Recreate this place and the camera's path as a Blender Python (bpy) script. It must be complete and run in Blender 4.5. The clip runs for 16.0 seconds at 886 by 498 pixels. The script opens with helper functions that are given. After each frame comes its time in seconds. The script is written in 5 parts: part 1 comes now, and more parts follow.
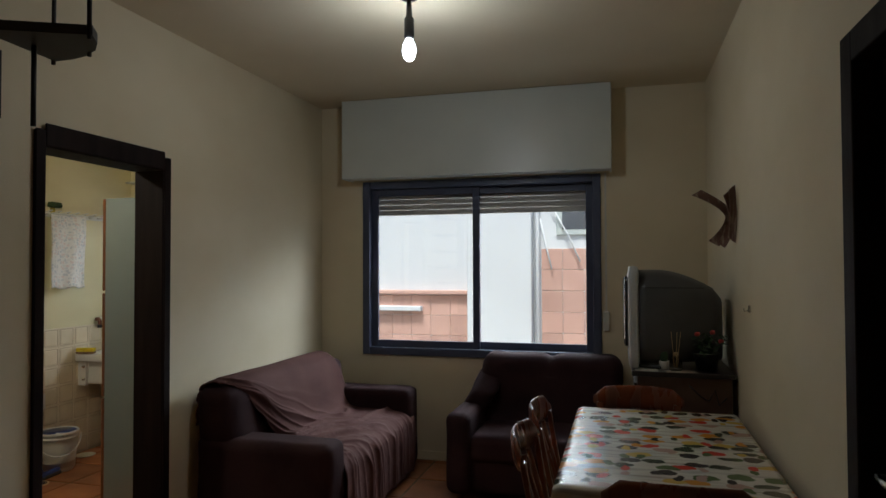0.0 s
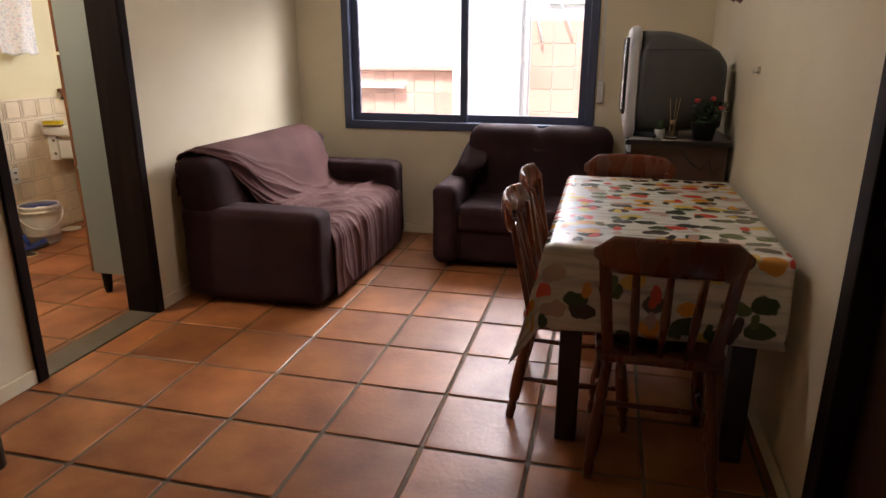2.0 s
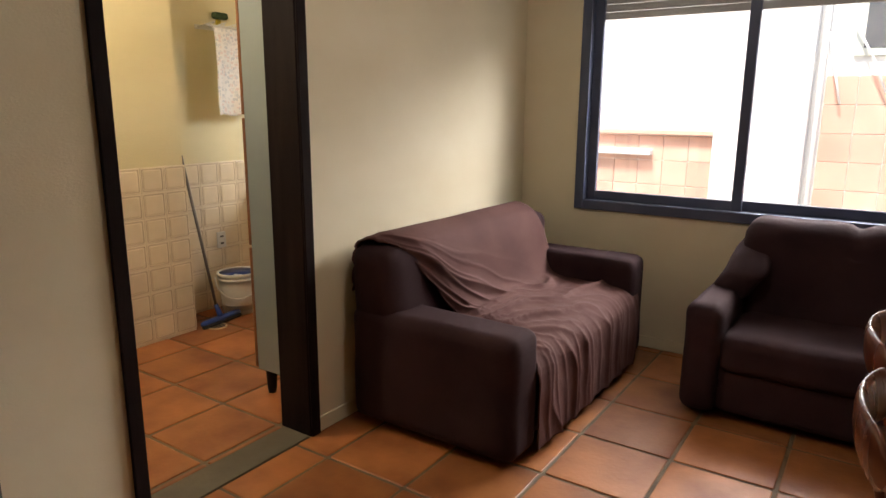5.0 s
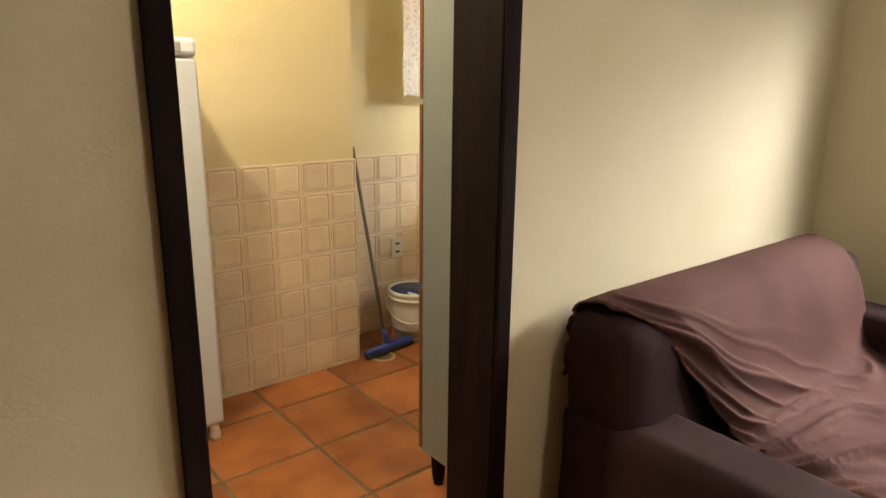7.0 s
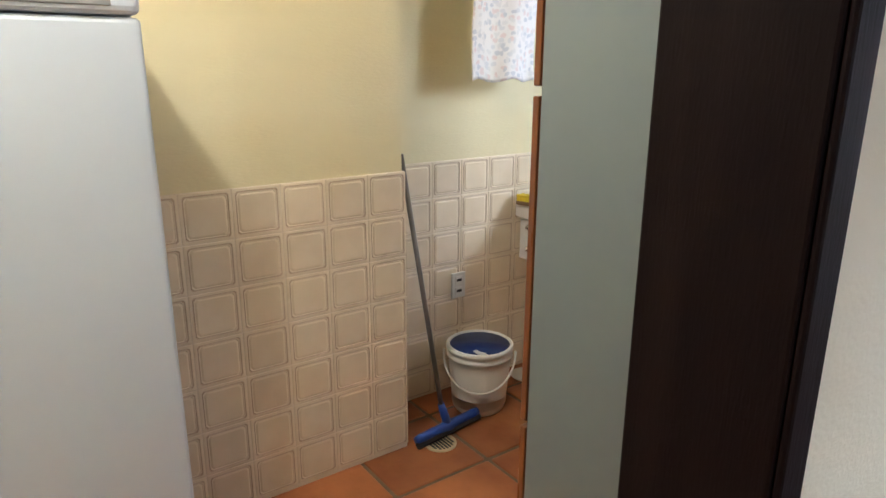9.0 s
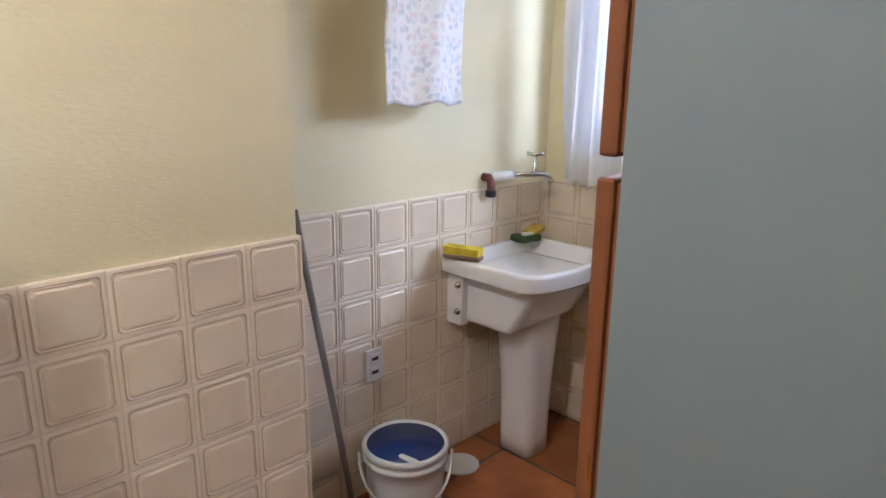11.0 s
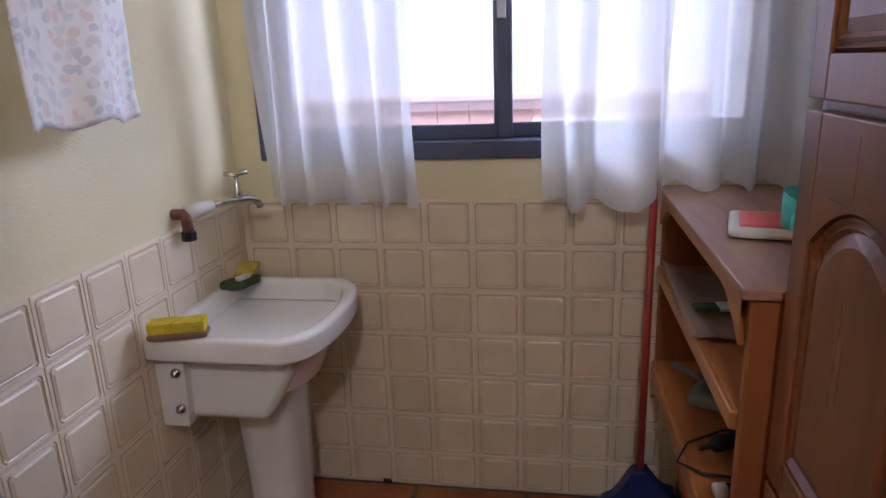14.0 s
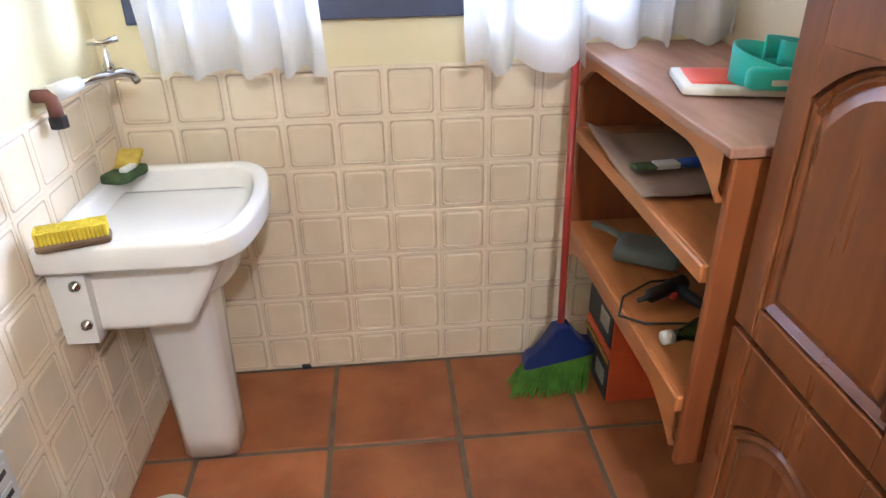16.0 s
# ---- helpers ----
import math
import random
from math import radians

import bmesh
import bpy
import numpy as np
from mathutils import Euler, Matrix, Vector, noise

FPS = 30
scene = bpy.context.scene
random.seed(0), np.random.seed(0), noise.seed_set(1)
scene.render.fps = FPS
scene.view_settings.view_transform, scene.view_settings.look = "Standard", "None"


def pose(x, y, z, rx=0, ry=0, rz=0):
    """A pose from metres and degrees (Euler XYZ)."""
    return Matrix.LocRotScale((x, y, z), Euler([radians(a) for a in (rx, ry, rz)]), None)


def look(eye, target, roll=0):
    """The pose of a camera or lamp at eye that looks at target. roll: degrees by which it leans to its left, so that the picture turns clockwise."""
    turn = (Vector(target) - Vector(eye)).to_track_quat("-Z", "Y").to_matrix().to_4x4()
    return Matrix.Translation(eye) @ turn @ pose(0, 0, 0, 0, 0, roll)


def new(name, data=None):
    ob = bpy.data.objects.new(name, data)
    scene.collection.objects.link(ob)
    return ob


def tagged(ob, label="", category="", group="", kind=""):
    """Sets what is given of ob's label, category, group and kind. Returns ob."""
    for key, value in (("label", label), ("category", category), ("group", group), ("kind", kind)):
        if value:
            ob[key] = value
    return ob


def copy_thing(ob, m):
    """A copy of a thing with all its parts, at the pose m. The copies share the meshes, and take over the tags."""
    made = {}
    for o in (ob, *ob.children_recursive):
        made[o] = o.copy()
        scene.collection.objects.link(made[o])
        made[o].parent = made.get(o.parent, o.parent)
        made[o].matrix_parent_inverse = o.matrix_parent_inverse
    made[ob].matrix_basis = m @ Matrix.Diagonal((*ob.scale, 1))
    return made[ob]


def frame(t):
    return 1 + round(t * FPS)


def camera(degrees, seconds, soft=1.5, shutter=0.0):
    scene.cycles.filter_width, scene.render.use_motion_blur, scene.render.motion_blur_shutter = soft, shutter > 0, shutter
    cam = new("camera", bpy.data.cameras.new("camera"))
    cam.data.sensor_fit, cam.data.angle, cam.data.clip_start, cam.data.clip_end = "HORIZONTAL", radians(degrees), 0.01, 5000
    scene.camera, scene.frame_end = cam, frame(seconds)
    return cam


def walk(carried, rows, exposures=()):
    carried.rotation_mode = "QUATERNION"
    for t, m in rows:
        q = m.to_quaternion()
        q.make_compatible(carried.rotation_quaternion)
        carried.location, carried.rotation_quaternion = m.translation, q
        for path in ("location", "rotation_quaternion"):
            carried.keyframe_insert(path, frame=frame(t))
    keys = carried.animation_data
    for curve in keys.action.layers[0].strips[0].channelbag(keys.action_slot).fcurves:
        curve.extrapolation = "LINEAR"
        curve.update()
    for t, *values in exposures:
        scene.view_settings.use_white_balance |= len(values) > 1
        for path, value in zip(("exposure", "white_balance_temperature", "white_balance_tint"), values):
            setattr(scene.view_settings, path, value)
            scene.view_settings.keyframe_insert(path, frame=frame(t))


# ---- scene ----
cam = camera(67.9, 16.0)
PATH = [
    (0, look((2.461, -5.101, 1.558), (1.933, -3.173, 1.607), -0.2)),
    (0.5, look((2.456, -5.04, 1.514), (1.92, -3.126, 1.296), -0.3)),
    (1, look((2.451, -5.012, 1.485), (1.928, -3.121, 1.095), 0.2)),
    (1.5, look((2.429, -4.989, 1.461), (1.938, -3.115, 0.964), 0.5)),
    (2, look((2.394, -4.969, 1.437), (1.939, -3.112, 0.852), 0.1)),
    (2.5, look((2.378, -4.857, 1.43), (1.885, -3.019, 0.817), -0.1)),
    (3, look((2.338, -4.678, 1.45), (1.753, -2.836, 0.936), -0.3)),
    (5.5, look((1.807, -3.739, 1.46), (0.613, -2.196, 1.023), 1.1)),
    (6, look((1.547, -3.553, 1.462), (0.275, -2.08, 1.0), 1.4)),
    (6.5, look((1.351, -3.366, 1.449), (0.007, -1.966, 0.966), 0.1)),
    (7, look((1.2, -3.165, 1.469), (-0.297, -1.934, 0.975), 0.7)),
    (7.5, look((0.987, -3.022, 1.438), (-0.562, -1.868, 0.921), 1.5)),
    (8, look((0.731, -2.875, 1.447), (-0.841, -1.763, 0.908), 0.2)),
    (10.5, look((-0.157, -2.349, 1.444), (-1.67, -1.143, 0.935), 1.5)),
    (11, look((-0.279, -2.274, 1.469), (-1.646, -0.904, 0.965), 0.7)),
    (11.5, look((-0.441, -2.207, 1.48), (-1.548, -0.625, 0.957), 0.1)),
    (12, look((-0.561, -2.197, 1.491), (-1.423, -0.477, 0.943), 0.2)),
    (12.5, look((-0.652, -2.194, 1.48), (-1.328, -0.394, 0.93), 0.3)),
    (13, look((-0.727, -2.174, 1.477), (-1.219, -0.324, 0.898), -0.4)),
    (13.5, look((-0.806, -2.129, 1.478), (-1.206, -0.258, 0.895), -1.3)),
    (14, look((-0.922, -2.012, 1.48), (-1.247, -0.116, 0.935), -2.1)),
    (14.5, look((-0.999, -1.929, 1.497), (-1.174, -0.043, 0.856), -2.5)),
    (15, look((-1.117, -1.91, 1.493), (-1.101, -0.117, 0.606), -3.3)),
    (15.5, look((-1.159, -1.903, 1.483), (-1.051, -0.182, 0.469), -1.3)),
    (16, look((-1.174, -1.918, 1.467), (-1.024, -0.152, 0.54), -1.0)),
]
EXPOSURE = [
    (0, -0.4, 6100, 5), (0.5, -0.45, 6150, 8), (1.0, -0.25, 6200, 12), (1.5, 0.35, 6500, 18), (2.0, 0.95, 6800, 20), (2.5, 1.3, 6900, 20), (3.0, 1.5, 7000, 18),
    (5.5, 0.75, 7300, 14), (6.5, 1.1, 7700, 12), (7.0, 1.15, 7700, 11), (8.0, 1.15, 6500, 10), (10.5, 0.95, 5150, 17), (11.0, 0.95, 5050, 20), (11.5, 0.85, 5100, 25), (12.0, 0.45, 4900, 28), (12.5, 0.28, 5050, 30), (13.5, 0.2, 5200, 30), (14.5, 0.4, 5250, 25), (15.0, 0.85, 5250, 20), (15.5, 1.6, 5150, 18), (16.0, 1.9, 5000, 17),
]
walk(cam, PATH, EXPOSURE)


# ---- world, sun, lights ----
world = bpy.data.worlds.new("world")
scene.world = world
world.use_nodes = True
wn = world.node_tree
sky = wn.nodes.new("ShaderNodeTexSky")
sky.sky_type = "NISHITA"
sky.sun_disc = False
sky.sun_elevation, sky.sun_rotation = radians(55), radians(200)
wn.nodes["Background"].inputs[1].default_value = 0.15
wn.links.new(sky.outputs[0], wn.nodes["Background"].inputs[0])

sun_data = bpy.data.lights.new("sun", "SUN")
sun_data.energy, sun_data.angle, sun_data.color = 5.0, radians(12), (1.0, 0.96, 0.9)
sun = new("sun", sun_data)
sun.matrix_world = look((0, 0, 10), (0.8, 5.5, 0))


def area_lamp(name, x, y, z, sx, sz, watts, color, toward):
    d = bpy.data.lights.new(name, "AREA")
    d.shape, d.size, d.size_y, d.energy, d.color = "RECTANGLE", sx, sz, watts, color
    ob = new(name, d)
    ob.matrix_world = look((x, y, z), toward)
    return ob


area_lamp("living_window_daylight", 2.2, 2.2, 3.05, 3.2, 1.1, 185, (0.88, 0.94, 1.0), (0.7, -1.5, 0.9))
area_lamp("kitchen_window_daylight", -1.08, 0.32, 1.75, 1.5, 0.95, 1.0, (0.92, 0.96, 1.0), (-1.08, -2.0, 0.9))
bulb_data = bpy.data.lights.new("bulb_light", "POINT")
bulb_data.energy, bulb_data.color, bulb_data.shadow_soft_size = 9.5, (0.95, 0.97, 1.0), 0.035
new("bulb_light", bulb_data).location = (1.46, -2.06, 2.546)
kb = bpy.data.lights.new("kitchen_bulb_light", "POINT")
kb.energy, kb.color, kb.shadow_soft_size = 34, (1.0, 0.90, 0.74), 0.06
new("kitchen_bulb_light", kb).location = (-0.85, -2.8, 2.5)


# ---- materials ----
def rgba(c):
    return (c[0], c[1], c[2], 1)


def mat(name, col, col2=None, rough=0.6, scale=6.0, fine=80.0, bump=0.15, metal=0.0, rnd=0.0, stretch=None, mix=(0.35, 0.65), spec=0.5, rvar=0.1, dist=0.004):
    """Principled surface: base colour mixed at a large scale, fine grain in relief and roughness."""
    m = bpy.data.materials.new(name)
    m.use_nodes = True
    t, p = m.node_tree, m.node_tree.nodes["Principled BSDF"]
    L, N = t.links.new, t.nodes.new
    co = N("ShaderNodeTexCoord")
    src = co.outputs["Object"]
    if stretch:
        mp = N("ShaderNodeMapping")
        mp.inputs["Scale"].default_value = stretch
        L(src, mp.inputs[0])
        src = mp.outputs[0]
    info = N("ShaderNodeObjectInfo")
    off = N("ShaderNodeVectorMath")
    off.operation = "ADD"
    L(src, off.inputs[0])
    L(info.outputs["Location"], off.inputs[1])
    src = off.outputs[0]
    n1 = N("ShaderNodeTexNoise")
    n1.inputs["Scale"].default_value, n1.inputs["Detail"].default_value = scale, 6
    L(src, n1.inputs["Vector"])
    n2 = N("ShaderNodeTexNoise")
    n2.inputs["Scale"].default_value, n2.inputs["Detail"].default_value = fine, 4
    L(src, n2.inputs["Vector"])
    ramp = N("ShaderNodeMapRange")
    ramp.inputs["From Min"].default_value, ramp.inputs["From Max"].default_value = mix
    L(n1.outputs[0], ramp.inputs["Value"])
    mx = N("ShaderNodeMix")
    mx.data_type = "RGBA"
    mx.inputs["A"].default_value = rgba(col)
    mx.inputs["B"].default_value = rgba(col2 or [c * 0.82 for c in col])
    L(ramp.outputs[0], mx.inputs["Factor"])
    out = mx.outputs["Result"]
    if rnd:
        hv = N("ShaderNodeHueSaturation")
        mr = N("ShaderNodeMapRange")
        mr.inputs["To Min"].default_value, mr.inputs["To Max"].default_value = 1 - rnd, 1 + rnd
        L(info.outputs["Random"], mr.inputs["Value"])
        L(mr.outputs[0], hv.inputs["Value"])
        L(out, hv.inputs["Color"])
        out = hv.outputs[0]
    L(out, p.inputs["Base Color"])
    rr = N("ShaderNodeMapRange")
    rr.inputs["To Min"].default_value, rr.inputs["To Max"].default_value = max(0.02, rough - rvar), min(1, rough + rvar)
    L(n1.outputs[0], rr.inputs["Value"])
    L(rr.outputs[0], p.inputs["Roughness"])
    p.inputs["Metallic"].default_value = metal
    p.inputs["Specular IOR Level"].default_value = spec
    if bump:
        b = N("ShaderNodeBump")
        b.inputs["Strength"].default_value, b.inputs["Distance"].default_value = bump, dist
        L(n2.outputs[0], b.inputs["Height"])
        L(b.outputs[0], p.inputs["Normal"])
    return m


def nodes_of(m):
    return m.node_tree, m.node_tree.nodes["Principled BSDF"], m.node_tree.nodes.new, m.node_tree.links.new


WALL = mat("cream_wall_paint", (0.75, 0.665, 0.49), (0.70, 0.61, 0.43), 0.7, 1.3, 90, 0.28, spec=0.3, dist=0.003, stretch=(1, 1, 1.6))
KWALL = mat("yellow_kitchen_paint", (0.76, 0.69, 0.44), (0.70, 0.625, 0.38), 0.65, 1.5, 70, 0.35, spec=0.3, dist=0.003, stretch=(0.7, 0.7, 2.2))
CEIL = mat("ceiling_paint", (0.73, 0.66, 0.51), (0.67, 0.59, 0.44), 0.8, 1.0, 120, 0.2, spec=0.2)
TERRA = mat("terracotta_tile", (0.37, 0.137, 0.045), (0.20, 0.063, 0.022), 0.44, 4.0, 45, 0.22, rnd=0.24, mix=(0.36, 0.72), spec=0.36)
GROUT = mat("grey_grout", (0.19, 0.135, 0.085), (0.12, 0.088, 0.058), 0.9, 9, 150, 0.5)
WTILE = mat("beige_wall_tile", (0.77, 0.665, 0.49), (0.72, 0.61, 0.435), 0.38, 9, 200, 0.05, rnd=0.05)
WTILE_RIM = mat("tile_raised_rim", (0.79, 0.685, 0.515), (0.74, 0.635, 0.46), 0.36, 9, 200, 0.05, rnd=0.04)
# groove colour is set darker than field and rim, so the relief grid shows
WTILE_GROOVE = mat("tile_groove_darker", (0.60, 0.48, 0.34), (0.53, 0.41, 0.28), 0.35, 9, 200, 0.05, rnd=0.06)
WGROUT = mat("pale_tile_grout", (0.78, 0.70, 0.56), (0.68, 0.58, 0.44), 0.8, 8, 150, 0.3)
FRAME = mat("dark_stained_frame", (0.017, 0.010, 0.009), (0.010, 0.006, 0.006), 0.6, 3, 60, 0.15, stretch=(6, 6, 0.6), spec=0.08)
WINMETAL = mat("blue_grey_window_frame", (0.080, 0.095, 0.155), (0.065, 0.078, 0.13), 0.4, 5, 150, 0.08, spec=0.4)
WHITEBOX = mat("white_laminate", (0.62, 0.66, 0.64), (0.58, 0.62, 0.60), 0.35, 2, 90, 0.04)
SOFA = mat("dark_brown_cover", (0.040, 0.019, 0.021), (0.029, 0.0135, 0.0155), 0.9, 4, 260, 0.35, spec=0.15)
THROW = mat("brown_throw_fabric", (0.115, 0.053, 0.047), (0.09, 0.041, 0.037), 0.85, 3, 300, 0.3, spec=0.15)
CHAIRWOOD = mat("red_brown_chair_wood", (0.16, 0.042, 0.018), (0.10, 0.025, 0.012), 0.28, 4, 60, 0.06, stretch=(4, 4, 0.7))
DARKWOOD = mat("dark_table_wood", (0.035, 0.016, 0.012), (0.022, 0.010, 0.008), 0.4, 4, 60, 0.1)
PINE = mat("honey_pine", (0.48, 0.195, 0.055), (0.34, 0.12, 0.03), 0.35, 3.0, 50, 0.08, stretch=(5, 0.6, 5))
# same pine for the uprights, grain turned, with their shade put into the colour
PINEV = mat("honey_pine_upright_shaded", (0.29, 0.095, 0.027), (0.20, 0.058, 0.016), 0.35, 3.0, 50, 0.08, stretch=(5, 5, 0.6))
CABWOOD = mat("cabinet_wood", (0.21, 0.073, 0.022), (0.14, 0.046, 0.014), 0.3, 3.0, 50, 0.06, stretch=(6, 6, 0.5))
SHELFTOP = mat("worn_shelf_top", (0.42, 0.245, 0.17), (0.30, 0.155, 0.10), 0.4, 3.0, 60, 0.1, stretch=(6, 0.8, 5))
CABSIDE = mat("grey_green_laminate", (0.19, 0.225, 0.23), (0.175, 0.205, 0.21), 0.4, 1.5, 100, 0.03)
CERAMIC = mat("white_ceramic", (0.80, 0.79, 0.76), (0.76, 0.75, 0.71), 0.12, 4, 60, 0.02, rvar=0.04)
FRIDGE = mat("white_enamel", (0.62, 0.69, 0.77), (0.59, 0.66, 0.74), 0.3, 2, 300, 0.05)
PLASTICW = mat("white_plastic", (0.72, 0.72, 0.68), (0.66, 0.66, 0.61), 0.4, 5, 120, 0.03)
PLASTICG = mat("grey_plastic", (0.075, 0.075, 0.078), (0.06, 0.06, 0.062), 0.45, 5, 200, 0.06)
SILVER = mat("silver_plastic", (0.50, 0.51, 0.53), (0.46, 0.47, 0.49), 0.35, 5, 200, 0.03)
BLACKPL = mat("black_plastic", (0.018, 0.018, 0.02), (0.012, 0.012, 0.014), 0.4, 5, 150, 0.05)
IRON = mat("black_painted_iron", (0.012, 0.011, 0.011), (0.02, 0.018, 0.016), 0.45, 5, 120, 0.1)
BLUEPL = mat("blue_plastic", (0.02, 0.07, 0.32), (0.015, 0.05, 0.25), 0.4, 5, 150, 0.05)
DEEPBLUE = mat("deep_blue_plastic", (0.008, 0.028, 0.15), (0.006, 0.02, 0.105), 0.35, 4, 100, 0.05)
GREENBR = mat("green_bristle", (0.10, 0.28, 0.02), (0.06, 0.17, 0.01), 0.7, 30, 200, 0.2)
YELLOWBR = mat("yellow_bristle", (0.75, 0.60, 0.02), (0.6, 0.45, 0.01), 0.7, 30, 200, 0.2)
REDSTICK = mat("red_stick", (0.42, 0.04, 0.025), (0.30, 0.03, 0.02), 0.35, 8, 100, 0.05)
GREYSTICK = mat("grey_stick", (0.22, 0.20, 0.18), (0.16, 0.145, 0.13), 0.4, 8, 100, 0.05, metal=0.3)
CHROME = mat("chrome", (0.62, 0.61, 0.58), (0.5, 0.49, 0.46), 0.2, 12, 100, 0.05, metal=1.0)
RUST = mat("brown_pipe", (0.20, 0.075, 0.045), (0.12, 0.045, 0.03), 0.6, 14, 120, 0.2)
TEAL = mat("teal_plastic", (0.06, 0.56, 0.50), (0.05, 0.50, 0.45), 0.35, 4, 100, 0.03)
REDPL = mat("red_orange_plastic", (0.72, 0.075, 0.035), (0.62, 0.06, 0.03), 0.4, 4, 100, 0.03)
ORANGE = mat("orange_carton", (0.72, 0.13, 0.03), (0.62, 0.10, 0.025), 0.5, 4, 100, 0.05)
CARTON = mat("dark_blue_carton", (0.03, 0.05, 0.07), (0.02, 0.035, 0.05), 0.5, 4, 100, 0.05)
KRAFT = mat("brown_kraft_paper", (0.30, 0.20, 0.13), (0.22, 0.145, 0.095), 0.8, 5, 90, 0.2)
PAPER = mat("white_paper", (0.66, 0.65, 0.62), (0.6, 0.58, 0.55), 0.7, 6, 90, 0.1)
SPONGE = mat("green_sponge", (0.06, 0.10, 0.03), (0.035, 0.06, 0.02), 0.9, 30, 160, 0.6)
SPONGEY = mat("yellow_sponge", (0.55, 0.42, 0.05), (0.42, 0.30, 0.04), 0.9, 30, 160, 0.6)
RIMWOOD = mat("brush_wood", (0.22, 0.14, 0.07), (0.15, 0.09, 0.045), 0.6, 10, 120, 0.1)
SHUTTER = mat("beige_shutter_slat", (0.42, 0.38, 0.33), (0.36, 0.33, 0.29), 0.5, 4, 100, 0.05)
LEAF = mat("dark_green_leaf", (0.03, 0.075, 0.02), (0.02, 0.05, 0.015), 0.5, 20, 120, 0.1)
FLOWER = mat("red_flower", (0.55, 0.06, 0.05), (0.42, 0.04, 0.04), 0.6, 20, 120, 0.1)
STRAW = mat("pale_reed", (0.50, 0.36, 0.20), (0.4, 0.28, 0.15), 0.6, 20, 120, 0.1)
EXTW = mat("white_outdoor_plaster", (0.80, 0.81, 0.82), (0.74, 0.75, 0.77), 0.7, 1.0, 60, 0.2)
EXTT = mat("terracotta_facade_tile", (0.68, 0.42, 0.34), (0.60, 0.36, 0.29), 0.6, 3, 60, 0.2, rnd=0.1)
EXTG = mat("alley_concrete", (0.35, 0.34, 0.32), (0.28, 0.27, 0.25), 0.9, 2, 50, 0.4)
BACKDROP = mat("far_plaster", (0.5, 0.5, 0.48), (0.45, 0.45, 0.43), 0.9, 1, 30, 0.2)


def glass_mat(name, color, rough=0.02):
    m = bpy.data.materials.new(name)
    m.use_nodes = True
    p = m.node_tree.nodes["Principled BSDF"]
    p.inputs["Base Color"].default_value = rgba(color)
    p.inputs["Transmission Weight"].default_value, p.inputs["Roughness"].default_value = 1.0, rough
    p.inputs["IOR"].default_value = 1.45
    return m


GLASS = glass_mat("window_glass", (0.97, 0.98, 0.98))
GREENGLASS = glass_mat("green_bottle_plastic", (0.25, 0.6, 0.2), 0.08)
CLEARGLASS = glass_mat("clear_glass", (0.9, 0.92, 0.9), 0.03)


def emit_mat(name, color, strength):
    m = bpy.data.materials.new(name)
    m.use_nodes = True
    p = m.node_tree.nodes["Principled BSDF"]
    p.inputs["Emission Color"].default_value = rgba(color)
    p.inputs["Emission Strength"].default_value = strength
    return m


BULB = emit_mat("lit_bulb", (0.93, 0.96, 1.0), 14)


def curtain_mat():
    m = bpy.data.materials.new("sheer_white_curtain")
    m.use_nodes = True
    t, p, N, L = nodes_of(m)
    p.inputs["Base Color"].default_value = (0.86, 0.85, 0.83, 1)
    p.inputs["Roughness"].default_value = 0.9
    tr = N("ShaderNodeBsdfTranslucent")
    tr.inputs[0].default_value = (0.87, 0.86, 0.84, 1)
    tp = N("ShaderNodeBsdfTransparent")
    co = N("ShaderNodeTexCoord")
    mp = N("ShaderNodeMapping")
    mp.inputs["Scale"].default_value = (160, 160, 10)
    L(co.outputs["Object"], mp.inputs[0])
    n = N("ShaderNodeTexNoise")
    n.inputs["Scale"].default_value = 2.0
    L(mp.outputs[0], n.inputs["Vector"])
    mr = N("ShaderNodeMapRange")
    mr.inputs["To Min"].default_value, mr.inputs["To Max"].default_value = 0.16, 0.30
    L(n.outputs[0], mr.inputs["Value"])
    a, b = N("ShaderNodeMixShader"), N("ShaderNodeMixShader")
    a.inputs[0].default_value = 0.6
    L(p.outputs[0], a.inputs[1])
    L(tr.outputs[0], a.inputs[2])
    L(mr.outputs[0], b.inputs[0])
    L(a.outputs[0], b.inputs[1])
    L(tp.outputs[0], b.inputs[2])
    L(b.outputs[0], t.nodes["Material Output"].inputs[0])
    return m


CURTAIN = curtain_mat()


